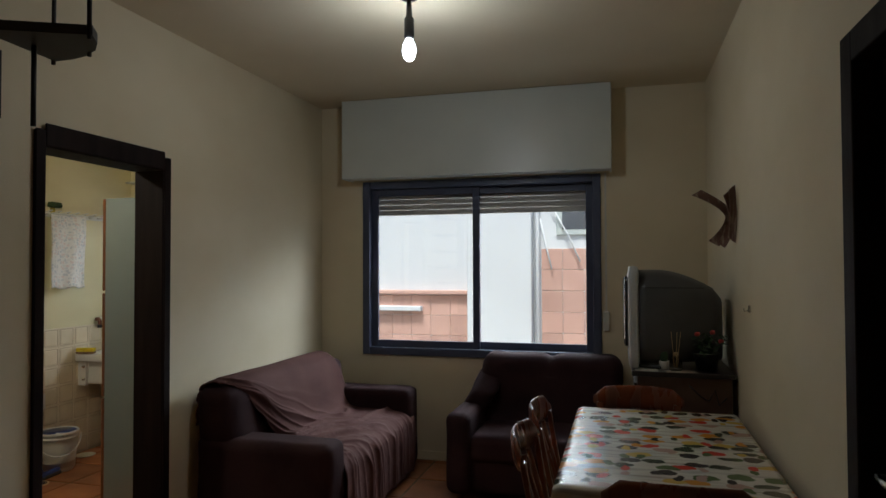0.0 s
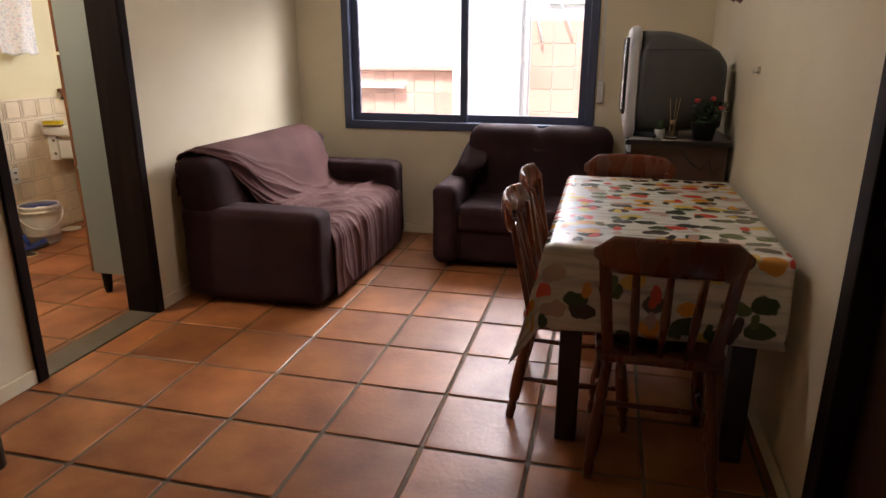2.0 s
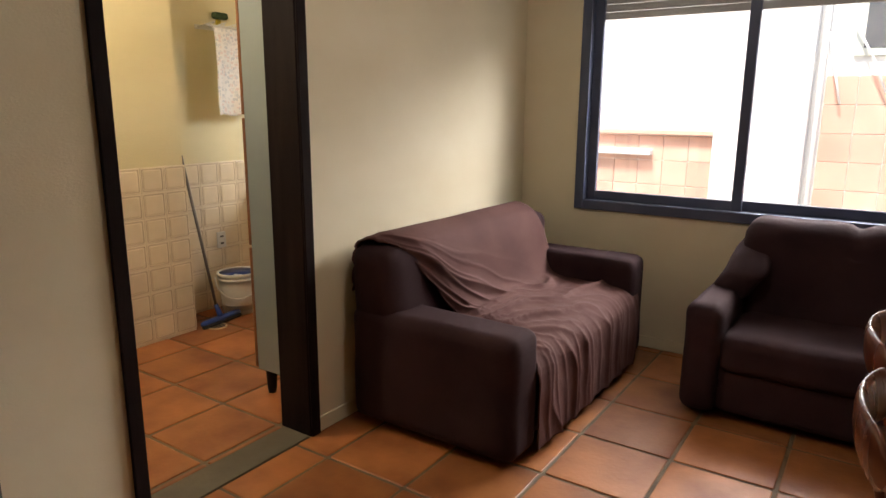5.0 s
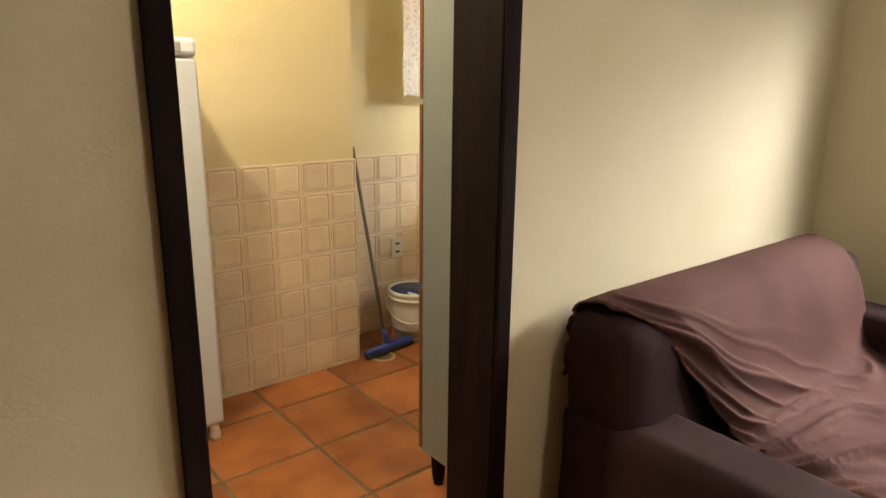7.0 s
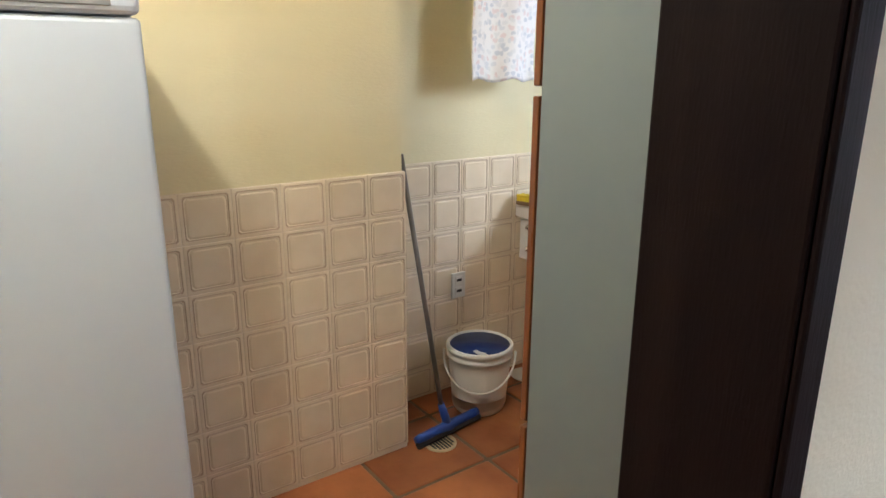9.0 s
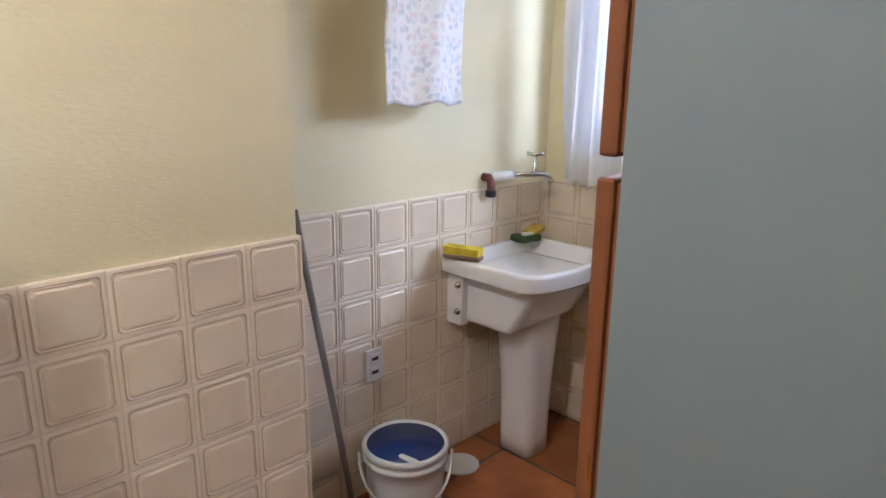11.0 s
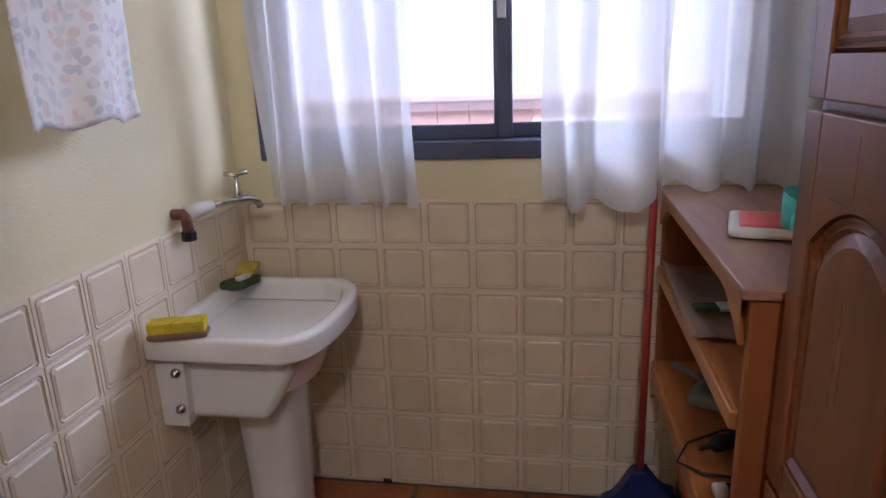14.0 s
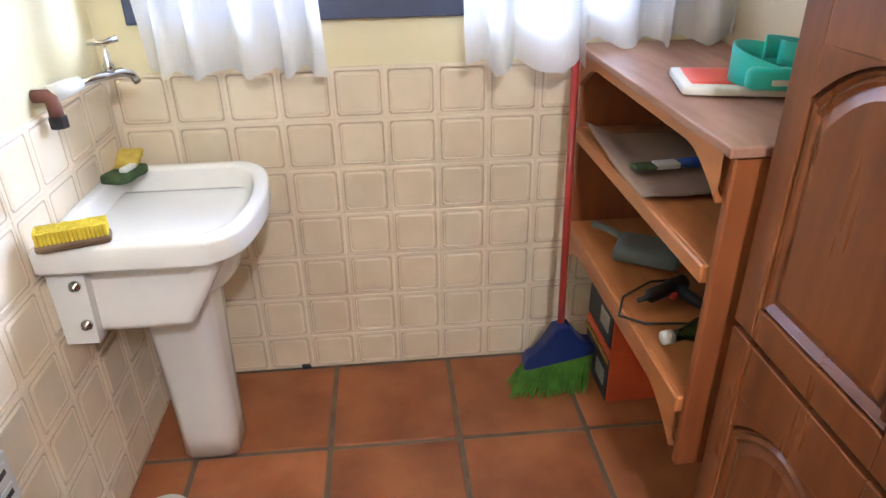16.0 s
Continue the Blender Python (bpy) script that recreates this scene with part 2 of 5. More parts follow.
def blob_cloth(name, base, spots, scale, cover, rough, planks=0.0):
    """Cloth printed with scattered round motifs in several colours."""
    m = bpy.data.materials.new(name)
    m.use_nodes = True
    t, p, N, L = nodes_of(m)
    co = N("ShaderNodeTexCoord")
    src = co.outputs["UV"]
    wob = N("ShaderNodeTexNoise")
    wob.inputs["Scale"].default_value = scale * 1.6
    L(src, wob.inputs["Vector"])
    ad = N("ShaderNodeVectorMath")
    ad.operation = "MULTIPLY_ADD"
    ad.inputs[1].default_value = (0.5 / scale, 0.5 / scale, 0)
    L(wob.outputs["Color"], ad.inputs[0])
    L(src, ad.inputs[2])
    col = None
    if planks:
        st = N("ShaderNodeMapping")
        st.inputs["Scale"].default_value = (1.5, 1 / planks, 1)
        L(src, st.inputs[0])
        gr = N("ShaderNodeTexNoise")
        gr.inputs["Scale"].default_value, gr.inputs["Detail"].default_value = 1.6, 5
        L(st.outputs[0], gr.inputs["Vector"])
        lr = N("ShaderNodeMapRange")
        lr.inputs["From Min"].default_value, lr.inputs["From Max"].default_value = 0.47, 0.66
        L(gr.outputs[0], lr.inputs["Value"])
        pm = N("ShaderNodeMix")
        pm.data_type = "RGBA"
        pm.inputs["A"].default_value = rgba(base)
        pm.inputs["B"].default_value = rgba([c * 0.55 for c in base])
        L(lr.outputs[0], pm.inputs["Factor"])
        col = pm.outputs["Result"]
    for k, (sx, sy, ofs) in enumerate(((1.0, 1.5, 0.0), (1.7, 1.1, 3.7))):
        mp = N("ShaderNodeMapping")
        mp.inputs["Scale"].default_value = (sx, sy, 1)
        mp.inputs["Location"].default_value = (ofs, ofs * 0.7, 0)
        L(ad.outputs[0], mp.inputs[0])
        v = N("ShaderNodeTexVoronoi")
        v.voronoi_dimensions = "2D"
        v.inputs["Scale"].default_value, v.inputs["Randomness"].default_value = scale, 0.7
        L(mp.outputs[0], v.inputs["Vector"])
        sep = N("ShaderNodeSeparateColor")
        L(v.outputs["Color"], sep.inputs[0])
        cr = N("ShaderNodeValToRGB")
        cr.color_ramp.interpolation = "CONSTANT"
        el = cr.color_ramp.elements
        el[0].position, el[0].color = 0, rgba(spots[0])
        el[1].position, el[1].color = 1 / len(spots), rgba(spots[1])
        for i in range(2, len(spots)):
            e = el.new(i / len(spots))
            e.color = rgba(spots[i])
        L(sep.outputs[0 if k == 0 else 1], cr.inputs[0])
        edge = N("ShaderNodeMapRange")
        edge.inputs["From Min"].default_value, edge.inputs["From Max"].default_value = cover[k], cover[k] - 0.05
        L(v.outputs["Distance"], edge.inputs["Value"])
        pick = N("ShaderNodeMath")
        pick.operation = "MULTIPLY"
        gt = N("ShaderNodeMath")
        gt.operation = "LESS_THAN"
        gt.inputs[1].default_value = 0.82 if k == 0 else 0.5
        L(sep.outputs[2], gt.inputs[0])
        L(edge.outputs[0], pick.inputs[0])
        L(gt.outputs[0], pick.inputs[1])
        mx = N("ShaderNodeMix")
        mx.data_type = "RGBA"
        if col is None:
            mx.inputs["A"].default_value = rgba(base)
        else:
            L(col, mx.inputs["A"])
        L(cr.outputs[0], mx.inputs["B"])
        L(pick.outputs[0], mx.inputs["Factor"])
        col = mx.outputs["Result"]
    L(col, p.inputs["Base Color"])
    p.inputs["Roughness"].default_value = rough
    b = N("ShaderNodeBump")
    b.inputs["Strength"].default_value, b.inputs["Distance"].default_value = 0.12, 0.01
    wr = N("ShaderNodeTexNoise")
    wr.inputs["Scale"].default_value = 14
    L(src, wr.inputs["Vector"])
    L(wr.outputs[0], b.inputs["Height"])
    L(b.outputs[0], p.inputs["Normal"])
    return m


CLOTH = blob_cloth("fruit_print_oilcloth", (0.66, 0.62, 0.54),
                   [(0.55, 0.055, 0.03), (0.05, 0.075, 0.03), (0.62, 0.27, 0.04), (0.07, 0.05, 0.04), (0.45, 0.30, 0.25), (0.10, 0.14, 0.05), (0.60, 0.42, 0.10)], 8.6, (0.40, 0.30), 0.25, 0.05)
TOWEL = blob_cloth("printed_tea_towel", (0.80, 0.78, 0.74),
                   [(0.68, 0.68, 0.67), (0.74, 0.64, 0.60), (0.72, 0.71, 0.68), (0.60, 0.61, 0.62)], 30.0, (0.40, 0.36), 0.95)


# ---- building helpers ----
PLACE = {}


def thing(name, x, y, z, label, category, group="", kind="", rz=0.0):
    """An empty at the base of a thing, under which its parts go."""
    ob = new(name)
    ob.empty_display_size = 0.1
    ob.matrix_basis = pose(x, y, z, 0, 0, rz)
    PLACE[ob.name] = pose(x, y, z, 0, 0, rz)
    return tagged(ob, label, category, group, kind)


def mesh_of(name, bm, material, smooth=False):
    me = bpy.data.meshes.new(name)
    bm.normal_update()
    bm.to_mesh(me)
    bm.free()
    me.materials.append(material)
    if smooth:
        me.polygons.foreach_set("use_smooth", [True] * len(me.polygons))
    return me


def part(name, bm, material, parent, label="", smooth=False, world=False):
    """Links a bmesh as one mesh object under a thing or a part; world: its shape is given in world coordinates."""
    if world:
        bm.transform(PLACE[parent.name].inverted())
    ob = new(name, mesh_of(name, bm, material, smooth))
    ob.parent = parent
    PLACE[ob.name] = PLACE[parent.name]
    return tagged(ob, label)


def solo(name, bm, material, label, category, group="", kind="", smooth=False):
    """A thing or piece of the setting that is a single mesh, given in world coordinates; its origin goes to its base."""
    co = [v.co for v in bm.verts]
    c = Vector(((min(p.x for p in co) + max(p.x for p in co)) / 2, (min(p.y for p in co) + max(p.y for p in co)) / 2, min(p.z for p in co)))
    if kind == "structure":
        c = Vector((0, 0, 0))
    bm.transform(Matrix.Translation(-c))
    ob = new(name, mesh_of(name, bm, material, smooth))
    ob.location = c
    PLACE[ob.name] = Matrix.Translation(c)
    return tagged(ob, label, category, group, kind)


def box(x0, x1, y0, y1, z0, z1, bevel=0.0, seg=2, bm=None):
    """A box, with rounded edges if bevel is given, added to bm or to a new bmesh."""
    own = bmesh.new()
    bmesh.ops.create_cube(own, size=1)
    for v in own.verts:
        v.co = Vector((x0 + (v.co.x + 0.5) * (x1 - x0), y0 + (v.co.y + 0.5) * (y1 - y0), z0 + (v.co.z + 0.5) * (z1 - z0)))
    if bevel:
        bmesh.ops.bevel(own, geom=own.edges[:], offset=bevel, segments=seg, profile=0.5, affect="EDGES")
    return own if bm is None else joined(bm, own)


def joined(bm, other):
    me = bpy.data.meshes.new("tmp")
    other.to_mesh(me)
    other.free()
    bm.from_mesh(me)
    bpy.data.meshes.remove(me)
    return bm


def tube(points, radius, seg=10, bm=None, cap=True):
    """A round bar along points; radius may be one number or one for each point."""
    own = bmesh.new()
    pts = [Vector(p) for p in points]
    rad = radius if isinstance(radius, (list, tuple)) else [radius] * len(pts)
    rings = []
    side = None
    for i, p in enumerate(pts):
        d = (pts[min(i + 1, len(pts) - 1)] - pts[max(i - 1, 0)]).normalized()
        ref = Vector((0, 0, 1)) if abs(d.z) < 0.9 else Vector((1, 0, 0))
        if side is None:
            side = d.cross(ref).normalized()
        side = (side - d * side.dot(d)).normalized()
        up = d.cross(side)
        rings.append([own.verts.new(p + rad[i] * (math.cos(a) * side + math.sin(a) * up)) for a in [2 * math.pi * k / seg for k in range(seg)]])
    for a, b in zip(rings, rings[1:]):
        for k in range(seg):
            own.faces.new((a[k], a[(k + 1) % seg], b[(k + 1) % seg], b[k]))
    if cap:
        own.faces.new(rings[0][::-1])
        own.faces.new(rings[-1])
    bmesh.ops.recalc_face_normals(own, faces=own.faces[:])
    return own if bm is None else joined(bm, own)


def lathe(profile, x, y, z, seg=24, bm=None):
    """A turned shape: profile is (radius, height) pairs."""
    own = bmesh.new()
    rings = [[own.verts.new((x + r * math.cos(2 * math.pi * k / seg), y + r * math.sin(2 * math.pi * k / seg), z + h)) for k in range(seg)] for r, h in profile]
    for a, b in zip(rings, rings[1:]):
        for k in range(seg):
            own.faces.new((a[k], a[(k + 1) % seg], b[(k + 1) % seg], b[k]))
    own.faces.new(rings[0][::-1])
    own.faces.new(rings[-1])
    bmesh.ops.recalc_face_normals(own, faces=own.faces[:])
    return own if bm is None else joined(bm, own)


def cushion(x0, x1, y0, y1, z0, z1, r, cuts=14, lump=0.008, freq=5.0):
    """An upholstered block: rounded all round and slightly uneven."""
    bm = bmesh.new()
    bmesh.ops.create_cube(bm, size=1)
    bmesh.ops.subdivide_edges(bm, edges=bm.edges[:], cuts=cuts, use_grid_fill=True)
    lo, hi = Vector((x0, y0, z0)), Vector((x1, y1, z1))
    rr = min(r, (hi - lo).x / 2, (hi - lo).y / 2, (hi - lo).z / 2)
    for v in bm.verts:
        p = Vector([lo[i] + (v.co[i] + 0.5) * (hi[i] - lo[i]) for i in range(3)])
        c = Vector([min(max(p[i], lo[i] + rr), hi[i] - rr) for i in range(3)])
        d = p - c
        if d.length > 1e-6:
            q = c + d.normalized() * rr
            p = q
        n = noise.noise_vector(p * freq)
        v.co = p + n * lump
    return bm


def sheet(fn, nu, nv, uv=True):
    """A surface fn(u, v) over the unit square, with a UV map in metres given by fn's second value."""
    bm = bmesh.new()
    lay = bm.loops.layers.uv.new("UVMap")
    grid, uvs = [], {}
    for i in range(nu + 1):
        row = []
        for j in range(nv + 1):
            p, q = fn(i / nu, j / nv)
            v = bm.verts.new(p)
            uvs[v] = q
            row.append(v)
        grid.append(row)
    for i in range(nu):
        for j in range(nv):
            f = bm.faces.new((grid[i][j], grid[i + 1][j], grid[i + 1][j + 1], grid[i][j + 1]))
            for l in f.loops:
                l[lay].uv = uvs[l.vert]
    return bm


def thicken(ob, t):
    md = ob.modifiers.new("thickness", "SOLIDIFY")
    md.thickness, md.offset = t, 1.0
    return ob


def turned(bm, m):
    bm.transform(m)
    return bm


# ---- structure ----
H = 2.886           # ceiling
LX = 3.05          # living room width
LY = -6.2          # living room's far end
KX, KY = -1.96, -5.2   # kitchen's outer wall and far end
KW = 0.03          # kitchen's window wall
D0, D1, DH = -2.78, -2.01, 2.085   # doorway in the partition


def slab(name, boxes, material, label, category="wall"):
    bm = bmesh.new()
    for b in boxes:
        box(*b, bm=bm)
    return solo(name, bm, material, label, category, kind="structure")


W0, W1, WZ0, WZ1 = 0.38, 2.30, 0.828, 2.246
slab("wall_window", [(-0.15, W0, 0, 0.2, -0.1, H), (W1, LX + 0.2, 0, 0.2, -0.1, H), (W0, W1, 0, 0.2, -0.1, WZ0), (W0, W1, 0, 0.2, WZ1, H)],
     WALL, "pale yellow painted plaster wall round the living room window")
K0, K1, KZ0, KZ1 = -1.86, -0.255, 1.19, 2.24
slab("wall_kitchen_window", [(KX - 0.2, K0, KW, 0.2, -0.1, H), (K1, -0.15, KW, 0.2, -0.1, H), (K0, K1, KW, 0.2, -0.1, KZ0), (K0, K1, KW, 0.2, KZ1, H)],
     KWALL, "pale yellow painted plaster wall above beige tiles")
slab("wall_partition", [(-0.15, 0, LY, D0 - 0.05, -0.1, H), (-0.15, 0, D1 + 0.05, 0, -0.1, H), (-0.15, 0, D0 - 0.05, D1 + 0.05, DH + 0.07, H)],
     WALL, "pale yellow stucco wall with a doorway to the kitchen")
R0, R1 = -4.085, -3.195
slab("wall_right", [(LX, LX + 0.15, LY, R0, -0.1, H), (LX, LX + 0.15, R1, 0, -0.1, H), (LX, LX + 0.15, R0, R1, 2.12, H), (LX + 0.15, LX + 0.2, LY, 0, -0.1, H)],
     WALL, "pale yellow painted wall beside the dining table")
slab("wall_back", [(-0.15, LX + 0.2, LY - 0.15, LY, -0.1, H)], WALL, "pale yellow painted end wall")
slab("wall_kitchen_outer", [(KX - 0.2, KX, KY, KW, -0.1, H)], KWALL, "pale yellow painted kitchen wall above tiles")
slab("wall_kitchen_end", [(KX - 0.2, -0.15, KY - 0.15, KY, -0.1, H)], KWALL, "pale yellow painted kitchen end wall")
PX, PY0, PY1 = -1.655, -2.24, -1.41
slab("wall_pier", [(KX, PX, PY0, PY1, -0.02, H)], KWALL, "projecting kitchen wall pier with a rough painted face")
slab("ceiling_living", [(-0.15, LX + 0.2, LY - 0.15, 0.2, H, H + 0.12)], CEIL, "dull cream painted ceiling", "ceiling")
slab("ceiling_kitchen", [(KX - 0.2, -0.15, KY - 0.15, 0.2, H, H + 0.12)], CEIL, "dull cream painted ceiling", "ceiling")

bb = bmesh.new()
box(0.0, 0.012, D1 + 0.052, 0, 0, 0.07, 0.003, 1, bb)
box(0.0, 0.012, LY, D0 - 0.057, 0, 0.07, 0.003, 1, bb)
box(0.012, LX - 0.012, -0.012, 0, 0, 0.07, 0.003, 1, bb)
box(LX - 0.012, LX, R1 + 0.07, 0, 0, 0.07, 0.003, 1, bb)
box(LX - 0.012, LX, LY, R0 - 0.07, 0, 0.07, 0.003, 1, bb)
solo("baseboard", bb, WALL, "low cream painted baseboard", "baseboard", kind="structure")

# door frame in the partition
door = thing("door_1", -0.075, (D0 + D1) / 2, 0, "dark stained wooden door frame without a leaf", "door frame", kind="structure")
for n, b in (("jamb", (-0.175, 0.012, D0 - 0.05, D0, 0, DH + 0.07)), ("jamb", (-0.175, 0.012, D1, D1 + 0.05, 0, DH + 0.07)), ("head", (-0.175, 0.012, D0, D1, DH, DH + 0.07))):
    part(n, box(*b, 0.004, 2), FRAME, door, world=True)
for n, b in (("casing", (0.012, 0.022, D0 - 0.055, D0 - 0.004, 0, DH + 0.075)), ("casing", (0.012, 0.022, D1 + 0.004, D1 + 0.055, 0, DH + 0.075)), ("casing", (0.012, 0.022, D0 - 0.004, D1 + 0.004, DH + 0.004, DH + 0.105))):
    part(n, box(*b, 0.004, 2), FRAME, door, world=True)
sill = box(-0.16, 0.005, D0, D1, -0.05, 0.004, 0.002, 1)
solo("threshold", sill, mat("grey_cement", (0.12, 0.10, 0.07), (0.09, 0.075, 0.05), 0.7, 5, 90, 0.3), "worn grey cement threshold strip in the doorway", "threshold", kind="structure")

# door in the right wall
door2 = thing("door_2", LX, (R0 + R1) / 2, 0, "closed dark wooden door in a dark frame", "door", kind="structure")
for b in ((LX - 0.03, LX + 0.15, R1 - 0.04, R1 + 0.045, 0, 2.15), (LX - 0.03, LX + 0.15, R0 - 0.045, R0 + 0.04, 0, 2.15), (LX - 0.03, LX + 0.15, R0 + 0.04, R1 - 0.04, 2.07, 2.15)):
    part("jamb", box(*b, 0.004, 2), FRAME, door2, world=True)
leaf = part("leaf", box(LX + 0.04, LX + 0.08, R0 + 0.042, R1 - 0.042, 0.01, 2.066, 0.003, 1), mat("dark_red_door_wood", (0.05, 0.018, 0.012), (0.03, 0.011, 0.008), 0.35, 3, 50, 0.1, stretch=(6, 6, 0.5)), door2, world=True)
hb = tube([(LX + 0.04, R1 - 0.11, 1.05), (LX - 0.01, R1 - 0.11, 1.05), (LX - 0.012, R1 - 0.16, 1.05), (LX - 0.012, R1 - 0.23, 1.05)], 0.009)
part("handle", hb, CHROME, leaf, "metal lever handle", True, True)


def window(name, x0, x1, y, z0, z1, mid, label, fr=0.06, sash=0.055):
    w = thing(name, (x0 + x1) / 2, y, z0, label, "window", kind="structure")
    outer = bmesh.new()
    for b in ((x0, x0 + fr, y - 0.02, y + 0.13, z0, z1), (x1 - fr, x1, y - 0.02, y + 0.13, z0, z1), (x0 + fr, x1 - fr, y - 0.02, y + 0.13, z0, z0 + fr), (x0 + fr, x1 - fr, y - 0.02, y + 0.13, z1 - fr, z1)):
        box(*b, 0.004, 2, outer)
    part("window_frame", outer, WINMETAL, w, world=True)
    for k, (a, b, yy) in enumerate(((x0 + fr, mid + 0.03, y + 0.035), (mid - 0.03, x1 - fr, y + 0.07))):
        s = bmesh.new()
        zz0, zz1 = z0 + fr, z1 - fr
        for q in ((a, a + sash, yy, yy + 0.03, zz0, zz1), (b - sash, b, yy, yy + 0.03, zz0, zz1), (a + sash, b - sash, yy, yy + 0.03, zz0, zz0 + sash), (a + sash, b - sash, yy, yy + 0.03, zz1 - sash, zz1)):
            box(*q, 0.003, 1, s)
        so = part("sash", s, WINMETAL, w, world=True)
        g = part("pane", box(a + sash - 0.004, b - sash + 0.004, yy + 0.012, yy + 0.017, zz0 + sash - 0.004, zz1 - sash + 0.004), GLASS, so, world=True)
        g.visible_shadow = False
    return w


win = window("window_1", W0, W1, 0.0, WZ0, WZ1, 1.325, "blue-grey metal sliding window with two panes")
kwin = window("window_2", K0, K1, KW, KZ0, KZ1, -1.075, "blue-grey metal sliding kitchen window", 0.055, 0.045)
part("latch", box(-1.088, -1.062, KW + 0.018, KW + 0.036, 1.60, 1.68, 0.004, 2), SILVER, kwin, "small metal latch", world=True)
sh = thing("roller_shutter", 1.31, 0.15, 2.0, "beige slatted roller shutter lowered a little", "shutter")
for k in range(5):
    z = 2.20 - 0.045 * k
    part("slat", box(W0 + 0.06, W1 - 0.06, 0.145, 0.157, z - 0.043, z, 0.004, 2), SHUTTER, sh, world=True)
bx = thing("shutter_box", 1.3, -0.1, 2.232, "white laminate roller shutter box over the window", "shutter box")
part("front_panel", box(0.278, 2.385, -0.213, -0.195, 2.252, 2.882, 0.002, 1), WHITEBOX, bx, world=True)
for b in ((0.278, 0.293, -0.194, -0.002, 2.252, 2.882), (2.370, 2.385, -0.194, -0.002, 2.252, 2.882)):
    part("side_panel", box(*b), WHITEBOX, bx, world=True)
part("bottom_panel", box(0.294, 2.369, -0.194, -0.022, 2.26, 2.272), WHITEBOX, bx, world=True)
st = thing("shutter_strap", 2.315, -0.01, 1.05, "cream shutter strap with a wall winder", "strap")
part("strap", box(2.328, 2.342, -0.006, -0.002, 1.17, 2.25), PAPER, st, world=True)
part("winder", box(2.312, 2.358, -0.035, -0.001, 1.06, 1.21, 0.010, 3), PLASTICW, st, world=True)

# exterior
ext = thing("facade", 1.0, 4.0, -1.5, "white neighbouring building with terracotta tiled lower parts", "building")
part("wall", box(-9, 11, 4.03, 4.6, -3, 7.5), EXTW, ext, world=True)
part("pilaster", box(0.367, 1.26, 3.80, 4.03, -3, 7.5, 0.01, 1), EXTW, ext, world=True)
part("drainpipe", tube([(1.325, 3.97, -3), (1.325, 3.97, 7.5)], 0.03), EXTW, ext, "white drainpipe", True, True)
part("cornice", box(-9, 0.367, 3.93, 4.03, 1.14, 1.20, 0.01, 1), EXTT, ext, world=True)
part("ledge", box(-1.1, -0.34, 3.90, 4.03, 0.90, 0.97, 0.01, 1), EXTW, ext, world=True)
fw = part("window", box(1.58, 2.45, 3.99, 4.035, 1.96, 2.9, 0.01, 1), WHITEBOX, ext, "white framed window", world=True)
part("pane", box(1.66, 2.37, 3.985, 3.992, 2.04, 2.82), mat("dark_window", (0.10, 0.11, 0.14), (0.07, 0.08, 0.1), 0.15, 3, 50, 0.02), fw, world=True)
part("cable", tube([(1.36, 3.96, 2.2), (1.46, 3.95, 1.75), (1.52, 3.95, 1.5)], 0.012, 6), EXTW, ext, "loose pale cable", True, True)
part("cable", tube([(1.5, 3.95, 2.4), (1.75, 3.94, 1.95), (1.9, 3.95, 1.6)], 0.012, 6), EXTW, ext, "loose pale cable", True, True)
solo("ground", box(-60, 60, 0.21, 120, -1.62, -1.52), EXTG, "grey concrete ground of the narrow alley", "ground", kind="structure")
solo("ground_under", box(-60, 60, -120, 0.20, -1.62, -1.52), EXTG, "grey concrete ground under the house", "ground", kind="structure")

# floors with single tiles
solo("floor_living", box(0.0, LX, LY, 0.0, -0.12, -0.006), GROUT, "dark grout bed of a terracotta tiled floor", "floor", kind="structure")
solo("floor_kitchen", box(KX, -0.15, KY, KW, -0.12, -0.006), GROUT, "dark grout bed of a terracotta tiled floor", "floor", kind="structure")


# ---- living room things ----
def sofa(name, x, y, rz, L, D, arm_h, back_h, aw, label, cushions):
    """Covered sofa; its back lies along local y = 0, it faces -y, and spans 0..L in x."""
    s = thing(name, x, y, 0, label, "sofa", rz=rz)
    part("base", cushion(aw - 0.02, L - aw + 0.02, -D + 0.05, -0.05, 0.03, 0.30, 0.05), SOFA, s, smooth=True)
    part("seat_cushion", cushion(aw - 0.01, L - aw + 0.01, -D + 0.02, -0.22, 0.24, 0.43, 0.06, 18, 0.010), SOFA, s, smooth=True)
    for a, up in ((0, 0.0), (L - aw, 0.055 if cushions else 0.0)):
        part("armrest", cushion(a, a + aw, -D, -0.03, 0.03, arm_h + up, 0.055, 18, 0.007), SOFA, s, smooth=True)
    n = max(cushions, 1)
    for k in range(n):
        m = 0.012 if cushions else aw - 0.04
        w = (L - 2 * m) / n
        b = cushion(m + k * w, m + (k + 1) * w, -0.30, -0.03, 0.30, back_h, 0.09, 16 if cushions else 44, 0.012)
        for v in b.verts:
            v.co.y += 0.10 * (v.co.z - 0.45)
        for v in b.verts:
            v.co.y = min(v.co.y, -0.012)
            if not cushions and v.co.z > 0.75:
                v.co.z -= 0.022 * math.exp(-((v.co.x - L / 2) / 0.035) ** 2) + 0.05 * max(0, abs(v.co.x - L / 2) - 0.40)
            if cushions:
                v.co.z += 0.015 * (1 - v.co.x / L) * max(0, v.co.z - 0.3) / 0.5
        part("backrest", b, SOFA, s, smooth=True)
    return s


